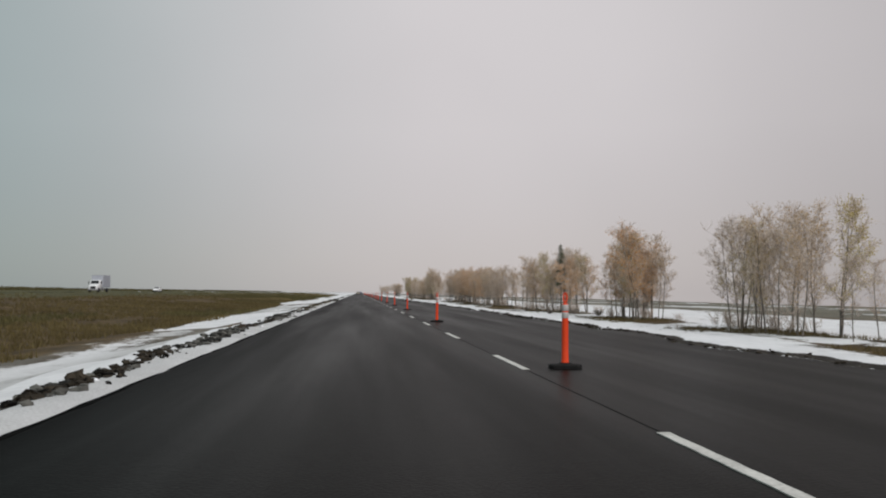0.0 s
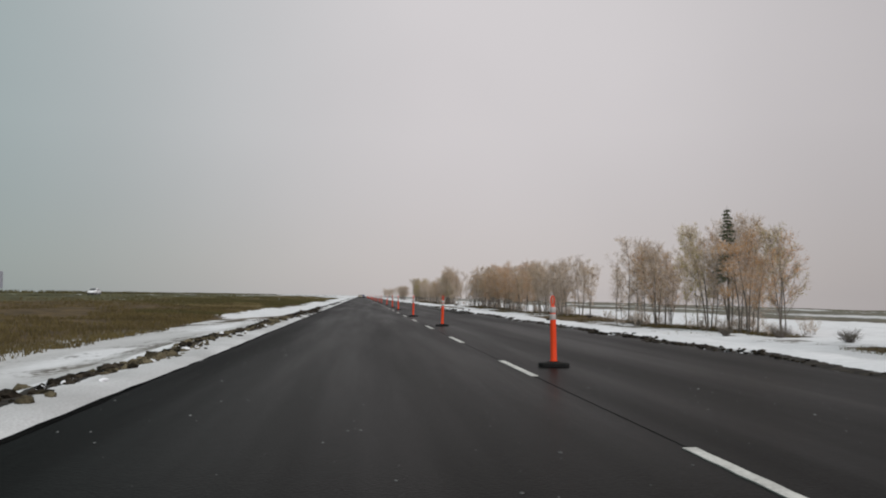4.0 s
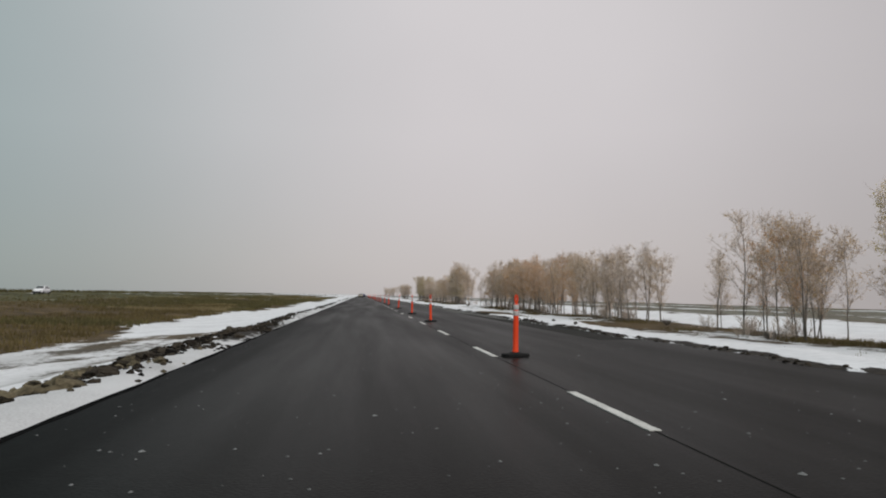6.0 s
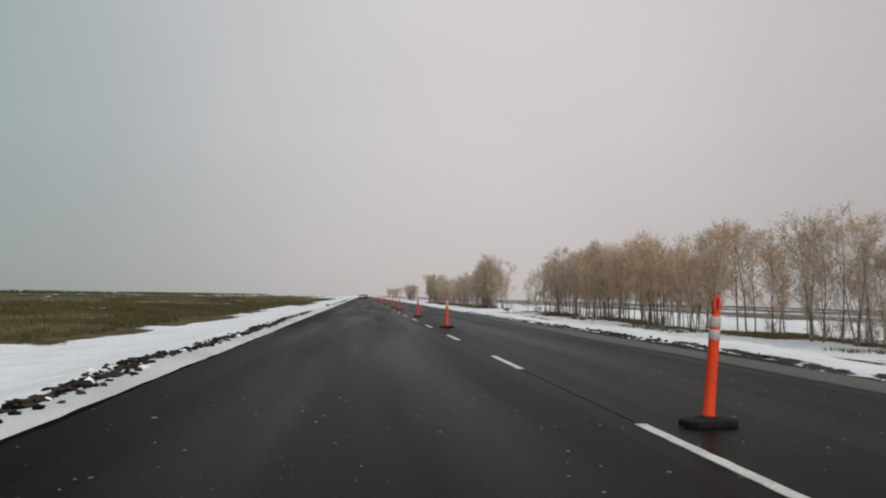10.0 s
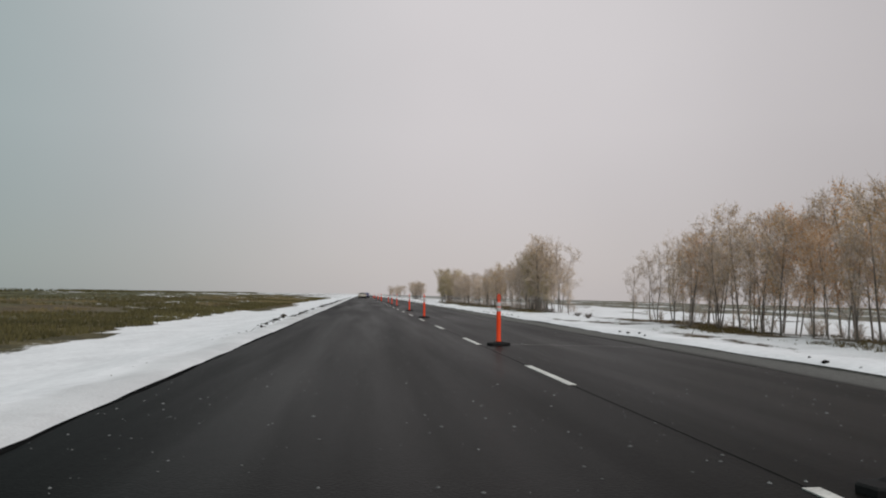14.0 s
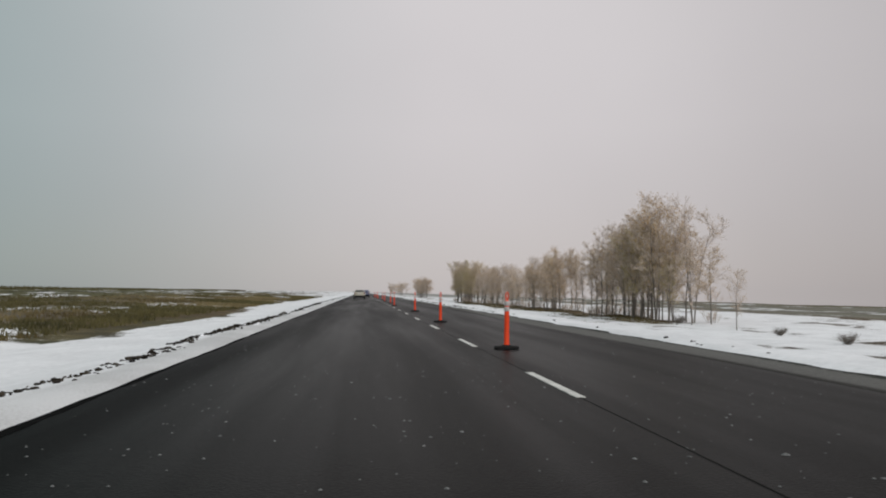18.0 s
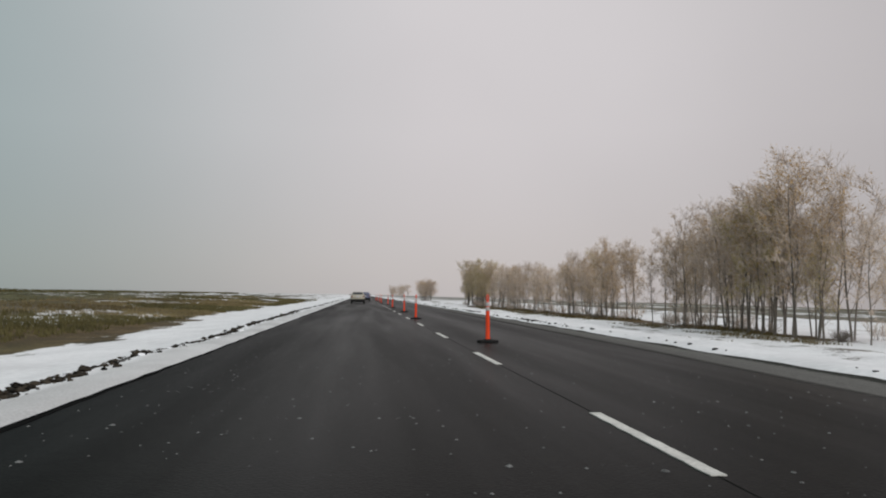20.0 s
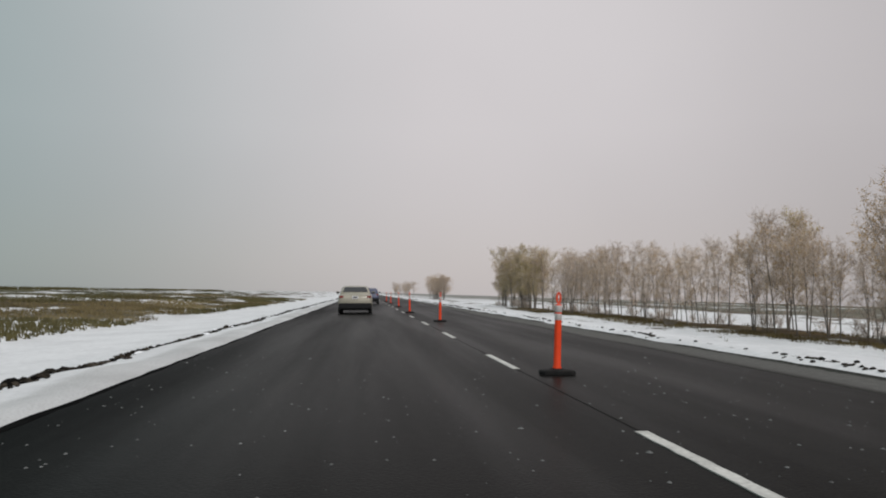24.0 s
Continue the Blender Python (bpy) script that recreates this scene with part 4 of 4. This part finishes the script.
def limb(wood, twigs, leaves, rg, start, aim, length, radius, level, leafy, stems=1):
    """A stem, limb or side branch that bends upwards and carries finer ones."""
    n = (8, 3, 2)[level]
    wobble, lift = (0.05, 0.10, 0.14)[level], (0.04, 0.12, 0.08)[level]
    pts, radii, p, d = [start], [radius], start.copy(), aim.normalized()
    for k in range(n):
        d = (d + Vector((rg.gauss(0, wobble), rg.gauss(0, wobble), lift))).normalized()
        p = p + d * length / n
        pts.append(p.copy())
        radii.append(max(radius * (1 - 0.85 * (k + 1) / n), 0.008))
    wood.tube(pts, radii, (6, 3, 3)[level])

    def along(f):
        k = min(int(f * n), n - 1)
        return pts[k].lerp(pts[k + 1], f * n - k), (pts[k + 1] - pts[k]).normalized(), radii[k]

    if level < 2:
        count = (rg.randint(16, 19) if stems == 1 else rg.randint(10, 12)) if level == 0 else rg.randint(3, 4)
        for c in range(count):
            f = 0.15 + 0.84 * ((c + rg.random() * 0.9) / count) ** 0.9 if level == 0 else rg.uniform(0.25, 0.95)
            q, axis, thick = along(min(f, 0.99))
            turn = rg.uniform(0, 6.283)
            side = axis.orthogonal().normalized()
            side = side * math.cos(turn) + axis.cross(side) * math.sin(turn)
            spread = rg.uniform(0.45, 0.85) if level == 0 else rg.uniform(0.4, 0.9)
            ln = length * (0.07 + 0.215 * max(0.12, 1 - ((f - 0.48) / 0.60) ** 2) if level == 0 else 0.5) * rg.uniform(0.75, 1.2)
            limb(wood, twigs, leaves, rg, q, axis * math.cos(spread) + side * math.sin(spread), ln, max(thick * 0.4, 0.011), level + 1, leafy, stems)
    for c in range((12, 5, 4)[level]):
        q, axis, thick = along(rg.uniform(0.6 if level == 0 else 0.25, 1.0) * 0.999)
        way = (axis * 0.8 + Vector((rg.gauss(0, 0.6), rg.gauss(0, 0.6), rg.gauss(0.1, 0.4)))).normalized()
        spray(twigs, leaves, rg, q, way, rg.uniform(0.45, 0.95), leafy)


def poplar(seed, height, stems, leafy, mat, label):
    """A young poplar: trunk with limbs, twigs, a few withered leaves."""
    rg = random.Random(seed)
    ob = new("poplar_tree")
    tagged(ob, label, "tree", "shelterbelt trees")
    wood, twigs, leaves = Skin(), Skin(), Skin()
    for s in range(stems):
        a = rg.uniform(0, 6.283)
        lean = rg.uniform(0.0, 0.05) if stems == 1 else rg.uniform(0.04, 0.11)
        aim = Vector((math.cos(a) * lean, math.sin(a) * lean, 1))
        base = Vector((math.cos(a) * 0.12, math.sin(a) * 0.12, -0.25)) if stems > 1 else Vector((0, 0, -0.25))
        limb(wood, twigs, leaves, rg, base, aim, height * rg.uniform(0.86, 1.0), height * rg.uniform(0.007, 0.0098), 0, leafy, stems)
    t = new("trunk", mesh_of("trunk", wood.v, wood.f, BARK, True))
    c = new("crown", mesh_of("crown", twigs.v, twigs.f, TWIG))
    t.parent = c.parent = ob
    tagged(c, "fine bare twigs")
    if leaves.f:
        lv = new("leaves", mesh_of("leaves", leaves.v, leaves.f, mat))
        lv.parent = ob
        tagged(lv, "sparse withered leaves")
    return ob


KINDS = {
    "bare": [poplar(s, 10.5, n, 0.14, LEAF_TAN, "bare grey poplar with few withered leaves on brown grass") for s, n in ((1, 1), (2, 2), (3, 1), (4, 1))],
    "tan": [poplar(s, 10.0, n, 0.5, LEAF_TAN, "poplar with sparse tan brown leaves in a snowy shelterbelt") for s, n in ((11, 1), (12, 2), (13, 1), (14, 1))],
    "rust": [poplar(s, 10.0, n, 0.85, LEAF_RUST, "poplar with rusty orange leaves in a snowy shelterbelt") for s, n in ((31, 1), (32, 2), (33, 1))],
    "yellow": [poplar(s, 10.0, n, 0.75, LEAF_YELLOW, "poplar with yellow green leaves in a snowy shelterbelt") for s, n in ((21, 2), (22, 2))],
}
fresh = {id(o): True for k in KINDS.values() for o in k}


def plant(kind, x, y, size, rg):
    ob = rg.choice(KINDS[kind])
    m = pose(x, y, float(land(x, y)) + 0.02, rg.uniform(-2, 2), rg.uniform(-2, 2), rg.uniform(0, 360)) @ Matrix.Scale(size, 4)
    if fresh.pop(id(ob), False):
        ob.matrix_basis = m
        return
    made = copy_thing(ob, Matrix())
    made.matrix_basis = m


# stretches of the shelterbelt: from, to, trees, size, share of tan, yellow and rusty trees
rg = random.Random(77)
BELT = [(54, 58, 2, 0.70, 0.3, 0.0, 0.0), (60, 78, 16, 0.92, 0.4, 0.1, 0.1), (97.5, 111.5, 20, 0.92, 0.17, 0.05, 0.74), (133, 146.5, 15, 0.87, 0.3, 0.05, 0.5), (156, 166, 11, 0.86, 0.4, 0.0, 0.3),
        (195, 202, 4, 0.74, 0.4, 0.0, 0.0), (202, 214, 10, 0.77, 0.5, 0.0, 0.0), (214, 231, 15, 0.76, 0.5, 0.0, 0.2), (237, 262, 24, 0.87, 0.38, 0.0, 0.47), (262, 315, 48, 0.94, 0.4, 0.0, 0.48), (316, 326, 7, 0.84, 0.3, 0.0, 0.0),
        (376, 382, 3, 0.8, 0.5, 0.3, 0.0), (382, 398, 19, 1.10, 0.6, 0.05, 0.0), (398, 410, 12, 1.02, 0.55, 0.1, 0.0), (410, 418, 7, 0.86, 0.55, 0.1, 0.0), (432, 439, 9, 0.90, 0.65, 0.2, 0.0), (439.5, 448, 5, 0.64, 0.5, 0.0, 0.0), (449, 459, 11, 0.86, 0.6, 0.1, 0.15), (465, 500, 20, 0.76, 0.4, 0.0, 0.0), (500, 537, 25, 0.84, 0.4, 0.0, 0.0), (552, 590, 24, 1.16, 0.1, 0.85, 0.0), (590, 599, 6, 0.92, 0.5, 0.2, 0.0)]
for y0, y1, count, size, tan, yellow, rust in BELT:
    for k in range(count):
        y = y0 + (y1 - y0) * (k + rg.uniform(0.1, 0.9)) / count
        row = k % 2
        x = 29.9 + row * 2.3 + rg.gauss(0, 0.45)
        u = rg.random()
        kind = "yellow" if u < yellow else ("tan" if u < yellow + tan else ("rust" if u < yellow + tan + rust else "bare"))
        plant(kind, x, y, size * rg.uniform(0.74, 1.12), rg)
plant("bare", 29.6, 168.0, 0.98, rg)
plant("bare", 30.0, 174.3, 0.66, rg)
plant("bare", 31.4, 177.0, 0.58, rg)
plant("bare", 29.0, 329.0, 0.62, rg)
plant("bare", 30.0, 366.0, 0.5, rg)
for o in [o for k in KINDS.values() for o in k if id(o) in fresh]:
    plant("bare", 31.0, 800.0, 0.8, rg)


# ---- one spruce among the poplars ----
def spruce(height):
    rg = random.Random(5)
    ob = new("spruce_tree")
    tagged(ob, "dark green spruce standing among bare poplars", "tree")
    wood, needles = Skin(), Skin()
    wood.tube([Vector((0, 0, -0.2)), Vector((0.03, 0, height * 0.5)), Vector((0, 0.02, height))], [0.15, 0.09, 0.012], 8)
    z = 4.6
    while z < height - 0.15:
        reach = 1.35 * (1 - (z - 3.2) / (height - 3.0)) ** 0.85 + 0.15
        for i in range(7):
            a = rg.uniform(0, 6.283)
            ln = reach * rg.uniform(0.6, 1.1)
            p0, p1 = Vector((0, 0, z)), Vector((math.cos(a) * ln, math.sin(a) * ln, z - ln * 0.22 + rg.gauss(0, 0.06)))
            wood.spike(p0, p1, 0.02, Vector((0, 0, 0.06)))
            for e in range(int(8 + ln * 14)):
                q = p0.lerp(p1, rg.uniform(0.2, 1.0))
                w = Vector((rg.gauss(0, 1), rg.gauss(0, 1), rg.gauss(-0.5, 0.5))).normalized()
                needles.leaf(q + w * 0.1, rg.uniform(0.06, 0.12), rg)
        z += rg.uniform(0.22, 0.34)
    for nm, sk, mt in (("trunk", wood, BARK), ("crown", needles, NEEDLE)):
        p = new(nm, mesh_of(nm, sk.v, sk.f, mt))
        p.parent = ob
    return ob


spruce(11.0).matrix_basis = pose(29.4, 138.4, float(land(29.4, 138.4)))

# ---- far woods, joined ----
bits = []
for src in (KINDS["bare"][0], KINDS["bare"][1], KINDS["tan"][0], KINDS["tan"][1]):
    for child in src.children:
        mm = child.data
        co = np.empty(len(mm.vertices) * 3)
        mm.vertices.foreach_get("co", co)
        bits.append((src.name, child.name.split(".")[0], co.reshape(-1, 3), [tuple(p.vertices) for p in mm.polygons]))


def woods(label, spots, seed):
    rg = random.Random(seed)
    names = sorted({b[0] for b in bits})
    gathered = {"trunk": ([], [], 0), "crown": ([], [], 0), "leaves": ([], [], 0)}
    for x, y, s in spots:
        src, turn = rg.choice(names), rg.uniform(0, 6.283)
        c, sn = math.cos(turn), math.sin(turn)
        z = float(land(x, y))
        for nm, kind, co, faces in bits:
            if nm != src:
                continue
            vs, fs, n = gathered[kind]
            q = np.stack([(co[:, 0] * c - co[:, 1] * sn) * s * 1.5 + x, (co[:, 0] * sn + co[:, 1] * c) * s * 1.5 + y, co[:, 2] * s + z], -1)
            vs.append(q)
            fs += [tuple(i + n for i in f) for f in faces]
            gathered[kind] = (vs, fs, n + len(co))
    ob = new("far_woods")
    tagged(ob, label, "woods", kind="stuff")
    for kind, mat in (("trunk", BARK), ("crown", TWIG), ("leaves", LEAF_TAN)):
        vs, fs, n = gathered[kind]
        if n:
            p = new(kind + "_mass", mesh_of(kind, np.concatenate(vs).tolist(), fs, mat))
            p.parent = ob


rg = random.Random(9)
woods("leafless grey brown woods far along the road", [(rg.uniform(29, 33), rg.uniform(765, 835), rg.uniform(0.8, 1.05)) for k in range(15)], 3)
woods("low leafless woods far off in the fields", [(rg.uniform(27, 37), rg.uniform(1050, 1350), rg.uniform(0.85, 1.2)) for k in range(12)], 4)

# ---- shrubs ----
def shrub(seed, size):
    rg = random.Random(seed)
    ob = new("shrub")
    tagged(ob, "small leafless brown shrub on snow", "shrub", "shrubs by the shelterbelt")
    tw = Skin()
    for k in range(90):
        a, up = rg.uniform(0, 6.283), rg.uniform(0.5, 1.4)
        d = Vector((math.cos(a), math.sin(a), up)).normalized() * size * rg.uniform(0.6, 1.1)
        o = Vector((rg.gauss(0, 0.1), rg.gauss(0, 0.1), -0.05))
        tw.spike(o, o + d, 0.012, Vector((rg.gauss(0, 0.05), rg.gauss(0, 0.05), 0.05)))
        for e in range(4):
            q = o + d * rg.uniform(0.4, 0.95)
            tw.spike(q, q + Vector((rg.gauss(0, 0.2), rg.gauss(0, 0.2), rg.uniform(0, 0.35))) * size, 0.008, Vector((0, 0, 0.01)))
    p = new("twigs", mesh_of("twigs", tw.v, tw.f, BARK))
    p.parent = ob
    return ob


bush = shrub(2, 0.95)
for k, (x, y, s) in enumerate(((28, 160, 1.0), (29, 128, 1.3), (26, 131, 0.9), (31, 122, 1.2), (27.5, 344, 0.9), (29, 356, 0.8), (30, 380, 1.1), (28, 436, 0.9), (27, 470, 0.8), (30, 188, 0.9))):
    m = pose(x, y, float(land(x, y)), 0, 0, 50 * k) @ Matrix.Scale(s, 4)
    if k == 0:
        bush.matrix_basis = m
    else:
        copy_thing(bush, Matrix()).matrix_basis = m

# ---- brushwood under the poplars ----
def brushwood(seed):
    """A thicket of thin leafless shoots."""
    rg = random.Random(seed)
    ob = new("undergrowth")
    tagged(ob, "thicket of thin leafless shoots under the poplars", "undergrowth", "brushwood in the shelterbelt")
    shoots, ends = Skin(), Skin()
    for k in range(16):
        a = rg.uniform(0, 6.283)
        foot = Vector((rg.gauss(0, 0.35), rg.gauss(0, 0.35), -0.1))
        way = Vector((math.cos(a) * 0.4, math.sin(a) * 0.4, rg.uniform(0.7, 1.2))).normalized()
        ln = rg.uniform(0.9, 1.9)
        shoots.spike(foot, foot + way * ln, 0.014, Vector((rg.gauss(0, 0.06), rg.gauss(0, 0.06), 0.03)))
        for e in range(16):
            q = foot + way * ln * rg.uniform(0.25, 0.98)
            w2 = (way + Vector((rg.gauss(0, 0.8), rg.gauss(0, 0.8), rg.gauss(0.1, 0.5)))).normalized()
            ends.sliver(q, q + w2 * rg.uniform(0.3, 0.8), rg.uniform(0.010, 0.018), rg)
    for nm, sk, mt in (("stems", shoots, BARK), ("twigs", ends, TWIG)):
        p = new(nm, mesh_of(nm, sk.v, sk.f, mt))
        p.parent = ob
    return ob


rg = random.Random(91)
thickets = [brushwood(s) for s in (1, 2, 3)]
placed = 0
for lo, hi, count in ((60, 78, 8), (97, 112, 6), (131, 148, 12), (156, 178, 8), (200, 232, 12), (238, 326, 20), (382, 418, 14), (432, 459, 8), (465, 537, 22), (552, 598, 12)):
    for k in range(count):
        x, y = 31.3 + rg.gauss(0, 1.5), rg.uniform(lo, hi)
        m = pose(x, y, float(land(x, y)), 0, 0, rg.uniform(0, 360)) @ Matrix.Scale(rg.uniform(0.5, 1.25), 4)
        source = thickets[placed % 3]
        (source if placed < 3 else copy_thing(source, Matrix())).matrix_basis = m
        placed += 1

# ---- withered grass ----
def tufts(label, spots, tall, seed, wide=0.0, mat=GRASS):
    rg = random.Random(seed)
    sk = Skin()
    for x, y in spots:
        z = float(land(x, y)) - 0.02
        for b in range(5):
            a = rg.uniform(0, 6.283)
            h, w = tall * rg.uniform(0.5, 1.2), rg.uniform(0.012, 0.03) + wide
            ox, oy = x + rg.gauss(0, 0.12), y + rg.gauss(0, 0.12)
            s = len(sk.v)
            sk.v += [(ox - w * math.cos(a), oy - w * math.sin(a), z), (ox + w * math.cos(a), oy + w * math.sin(a), z), (ox + rg.gauss(0, 0.3) * h, oy + rg.gauss(0, 0.3) * h, z + h)]
            sk.f.append((s, s + 1, s + 2))
    tagged(new("grass", mesh_of("grass", sk.v, sk.f, mat)), label, "grass", kind="stuff")


rg = random.Random(12)
spots = []
while len(spots) < 36000:
    y, x = rg.uniform(5, 600), -10.5 - abs(rg.gauss(0, 14))
    limit = float(np.interp(y, [0, 60, 110, 150, 600], [-10.5, -11.5, -12, -15, -15]))
    if x < limit - 0.5 and x > -50 and float(wave(x * 0.35, y * 0.1, 40)) * 0.6 + float(wave(x * 0.12, y * 0.03, 43)) * 0.5 > 0.34 + (0.08 if y > 190 else 0):
        spots.append((x, y))
weeds = [p for p in spots if float(wave(p[0] * 0.14, p[1] * 0.04, 45)) + 0.3 * float(fade(p[1], 150, 240)) > 0.74]
left = set(weeds)
straw = {p for p in spots if p not in left and p[1] > 185 and float(wave(p[0] * 0.2, p[1] * 0.06, 47)) > 0.42}
tufts("withered brown grass across the western field", [p for p in spots if p not in left and p not in straw], 0.27, 1, 0.01)
tufts("bleached straw in patches on the western field", [p for p in spots if p in straw], 0.27, 8, 0.012, STRAW)
tufts("olive green weeds in patches on the western field", weeds, 0.28, 6, 0.03, OLIVE)
spots = []
while len(spots) < 9000:
    y, x = rg.uniform(30, 560), rg.uniform(25.5, 33.5)
    if float(wave(x * 0.3, y * 0.09, 14)) < 0.6 and any(lo < y < hi for lo, hi in STANDS):
        spots.append((x, y))
tufts("withered brown grass under the shelterbelt", spots, 0.3, 2)

spots = []
while len(spots) < 260:
    y, x = rg.uniform(5, 470), rg.uniform(14.0, 27.5)
    if float(wave(x * 0.25, y * 0.12, 44)) > 0.55:
        spots.append((x, y))
tufts("single withered stems standing out of the snow", spots, 0.2, 5)
spots = []
while len(spots) < 5200:
    y, x = rg.uniform(60, 900), -78 - abs(rg.gauss(0, 9))
    if float(wave(x * 0.1, y * 0.05, 42)) > 0.4:
        spots.append((x, y))
tufts("olive brown brush along the far western road", spots, 0.75, 3, 0.07, OLIVE)

# ---- clods of soil and snow along both edges ----
def lump_shapes(seed, fine, count=9):
    rg = random.Random(seed)
    out = []
    for k in range(count):
        bm = bmesh.new()
        bmesh.ops.create_icosphere(bm, subdivisions=fine, radius=1)
        shift = Vector((rg.uniform(-9, 9), rg.uniform(-9, 9), rg.uniform(-9, 9)))
        for v in bm.verts:
            v.co *= 0.95 + 0.75 * noise.noise(v.co * 1.3 + shift) + (0.35 * noise.noise(v.co * 3.1 + shift) if fine > 1 else rg.uniform(-0.2, 0.2))
            v.co.z *= 0.7
        out.append(([tuple(v.co) for v in bm.verts], [tuple(v.index for v in f.verts) for f in bm.faces]))
        bm.free()
    return out


LUMPS, CLODS = lump_shapes(3, 1), lump_shapes(5, 2)


def lumps(name, label, category, spots, mat, seed):
    rg = random.Random(seed)
    v, f = [], []
    for x, y, s in spots:
        vs, fs = rg.choice(CLODS if s > 0.1 else LUMPS)
        a = rg.uniform(0, 6.283)
        c, sn, z = math.cos(a), math.sin(a), float(land(x, y))
        n = len(v)
        st = rg.uniform(0.8, 1.6)
        v += [(x + (p[0] * st * c - p[1] * sn) * s, y + (p[0] * st * sn + p[1] * c) * s, z + p[2] * s * 0.8 + s * 0.2) for p in vs]
        f += [tuple(i + n for i in t) for t in fs]
    tagged(new(name, mesh_of(name, v, f, mat)), label, category, kind="stuff")


rg = random.Random(21)
west, snowy = [], []
y = -8.0
while y < 560:
    d = float(windrow(y))
    clump = 0.1 + 2.2 * float(wave(0.0, y * 0.35, 50)) ** 2 + 0.5 * float(wave(0.0, y * 0.09, 56))
    for k in range(22 if d < 1.2 else 16):
        if rg.random() < 0.55 * min(d, 1.1) * clump:
            west.append((float(row_x(y)) + rg.gauss(0, 0.08 + 0.11 * d), y + rg.uniform(0, 0.35), (0.014 + 0.05 * rg.random() ** 1.6) * (0.6 + 0.75 * d)))
    if rg.random() < 0.16 * d:
        west.append((float(row_x(y)) + rg.gauss(0, 0.1), y, rg.uniform(0.07, 0.13) * (0.5 + 0.5 * max(d, 0.8))))
    if rg.random() < 0.15 * d:
        snowy.append((float(row_x(y)) + rg.gauss(0.1, 0.25), y, rg.uniform(0.03, 0.09)))
    y += 0.35
for k in range(1900):
    cx, cy = rg.gauss(-6.05, 0.42), rg.gauss(122, 6.0)
    if float(wave(cx * 1.3, cy * 0.6, 52)) > 0.45:
        west.append((min(cx, -5.35), cy, rg.uniform(0.015, 0.065)))
brown = [p for p in west if 2 < p[1] < 114 and float(wave(p[0] * 2, p[1] * 0.5, 53)) > 0.35]
held = set(brown)
frosted = [p for p in brown if p[1] < 58]
brown = [p for p in brown if p[1] >= 58]
lumps("soil_windrow", "ridge of dark soil clods thrown up on the snowy verge", "soil clods", [p for p in west if p not in held], SOIL, 1)
lumps("soil_windrow", "ochre brown soil clods heaped along the snowy verge", "soil clods", brown, LOAM, 4)
lumps("soil_windrow", "frosted grey soil clods in a ridge on the snowy verge", "soil clods", frosted, FROSTED, 7)
lumps("snow_clumps", "small lumps of snow along the soil ridge", "snow lumps", snowy, SNOW, 2)
east, y = [], -5.0
while y < 560:
    d = float(np.interp(y, [-10, 110, 150, 168, 240, 330, 345, 600], [1.2, 1.1, 0.8, 0.35, 0.07, 0.07, 0.6, 0.5]))
    edge = 4.66 + 0.22 * float(fade(y, 200, 260)) + float(rag_east(y))
    for k in range(11):
        if rg.random() < 0.5 * d * (0.05 + 2.6 * float(wave(0.0, y * 0.2, 51)) ** 3):
            east.append((edge + rg.gauss(0.08, 0.09), y + rg.uniform(0, 0.4), rg.uniform(0.02, 0.06)))
    y += 0.4
lumps("soil_clods", "dark soil clods along the edge of the snowy slope", "soil clods", east, SOIL, 3)

# single large clods that stand out of the ridge
shape = CLODS[2]
big = tagged(new("large_clod", mesh_of("large_clod", [(x * 0.15, y * 0.12, z * 0.13) for x, y, z in shape[0]], shape[1], SOIL)), "large dark clod of frozen soil on snow", "soil clod", "large soil clods")
for k, (x, y, s) in enumerate(((-6.1, 12.0, 1.0), (-6.0, 27.5, 1.1), (-6.2, 52.0, 0.9), (-6.1, 91.0, 0.85), (-6.2, 121.0, 1.0), (-6.0, 124.5, 0.8), (-7.1, 278.3, 1.15), (-6.5, 371.0, 0.9), (5.5, 101.0, 0.55), (5.4, 128.0, 0.6), (5.35, 131.5, 0.5))):
    m = pose(x, y, float(land(x, y)) + 0.06, 0, 0, 67 * k) @ Matrix.Scale(s, 4)
    if k == 0:
        big.matrix_basis = m
    else:
        copy_thing(big, Matrix()).matrix_basis = m

# ---- crumbs of wet snow on the asphalt, most added in place of windscreen drops ----
rg = random.Random(63)
v, f = [], []
y = 25.0
while y < 440:
    share = float(np.interp(y, [25, 70, 110, 220, 440], [0.1, 0.4, 0.7, 1.0, 1.0]))
    for k in range(36):
        if rg.random() < share:
            x = rg.uniform(-5.2, 3.4)
            r = 0.006 + 0.013 * rg.random() ** 2 + (0.018 if rg.random() < 0.012 else 0)
            a0, n, yy = rg.uniform(0, 6.283), len(v), y + rg.uniform(0, 1.0)
            v += [(x + r * rg.uniform(0.7, 1.4) * math.cos(a0 + 1.2566 * i), yy + r * rg.uniform(0.9, 2.2) * math.sin(a0 + 1.2566 * i), 0.001) for i in range(5)] + [(x, yy, 0.004 + r * 0.4)]
            f += [(n + i, n + (i + 1) % 5, n + 5) for i in range(5)]
    y += 0.9
SLUSH = material("wet_grey_snow", (0.11, 0.114, 0.112), 0.6, scale=2.0, spread=0.55, fine=30, bump=0.2, by_island=0.8)
tagged(new("snow_crumbs", mesh_of("snow_crumbs", v, f, SLUSH)), "scattered crumbs of wet snow on the dark asphalt, most standing in for windscreen drops", "snow", kind="stuff")
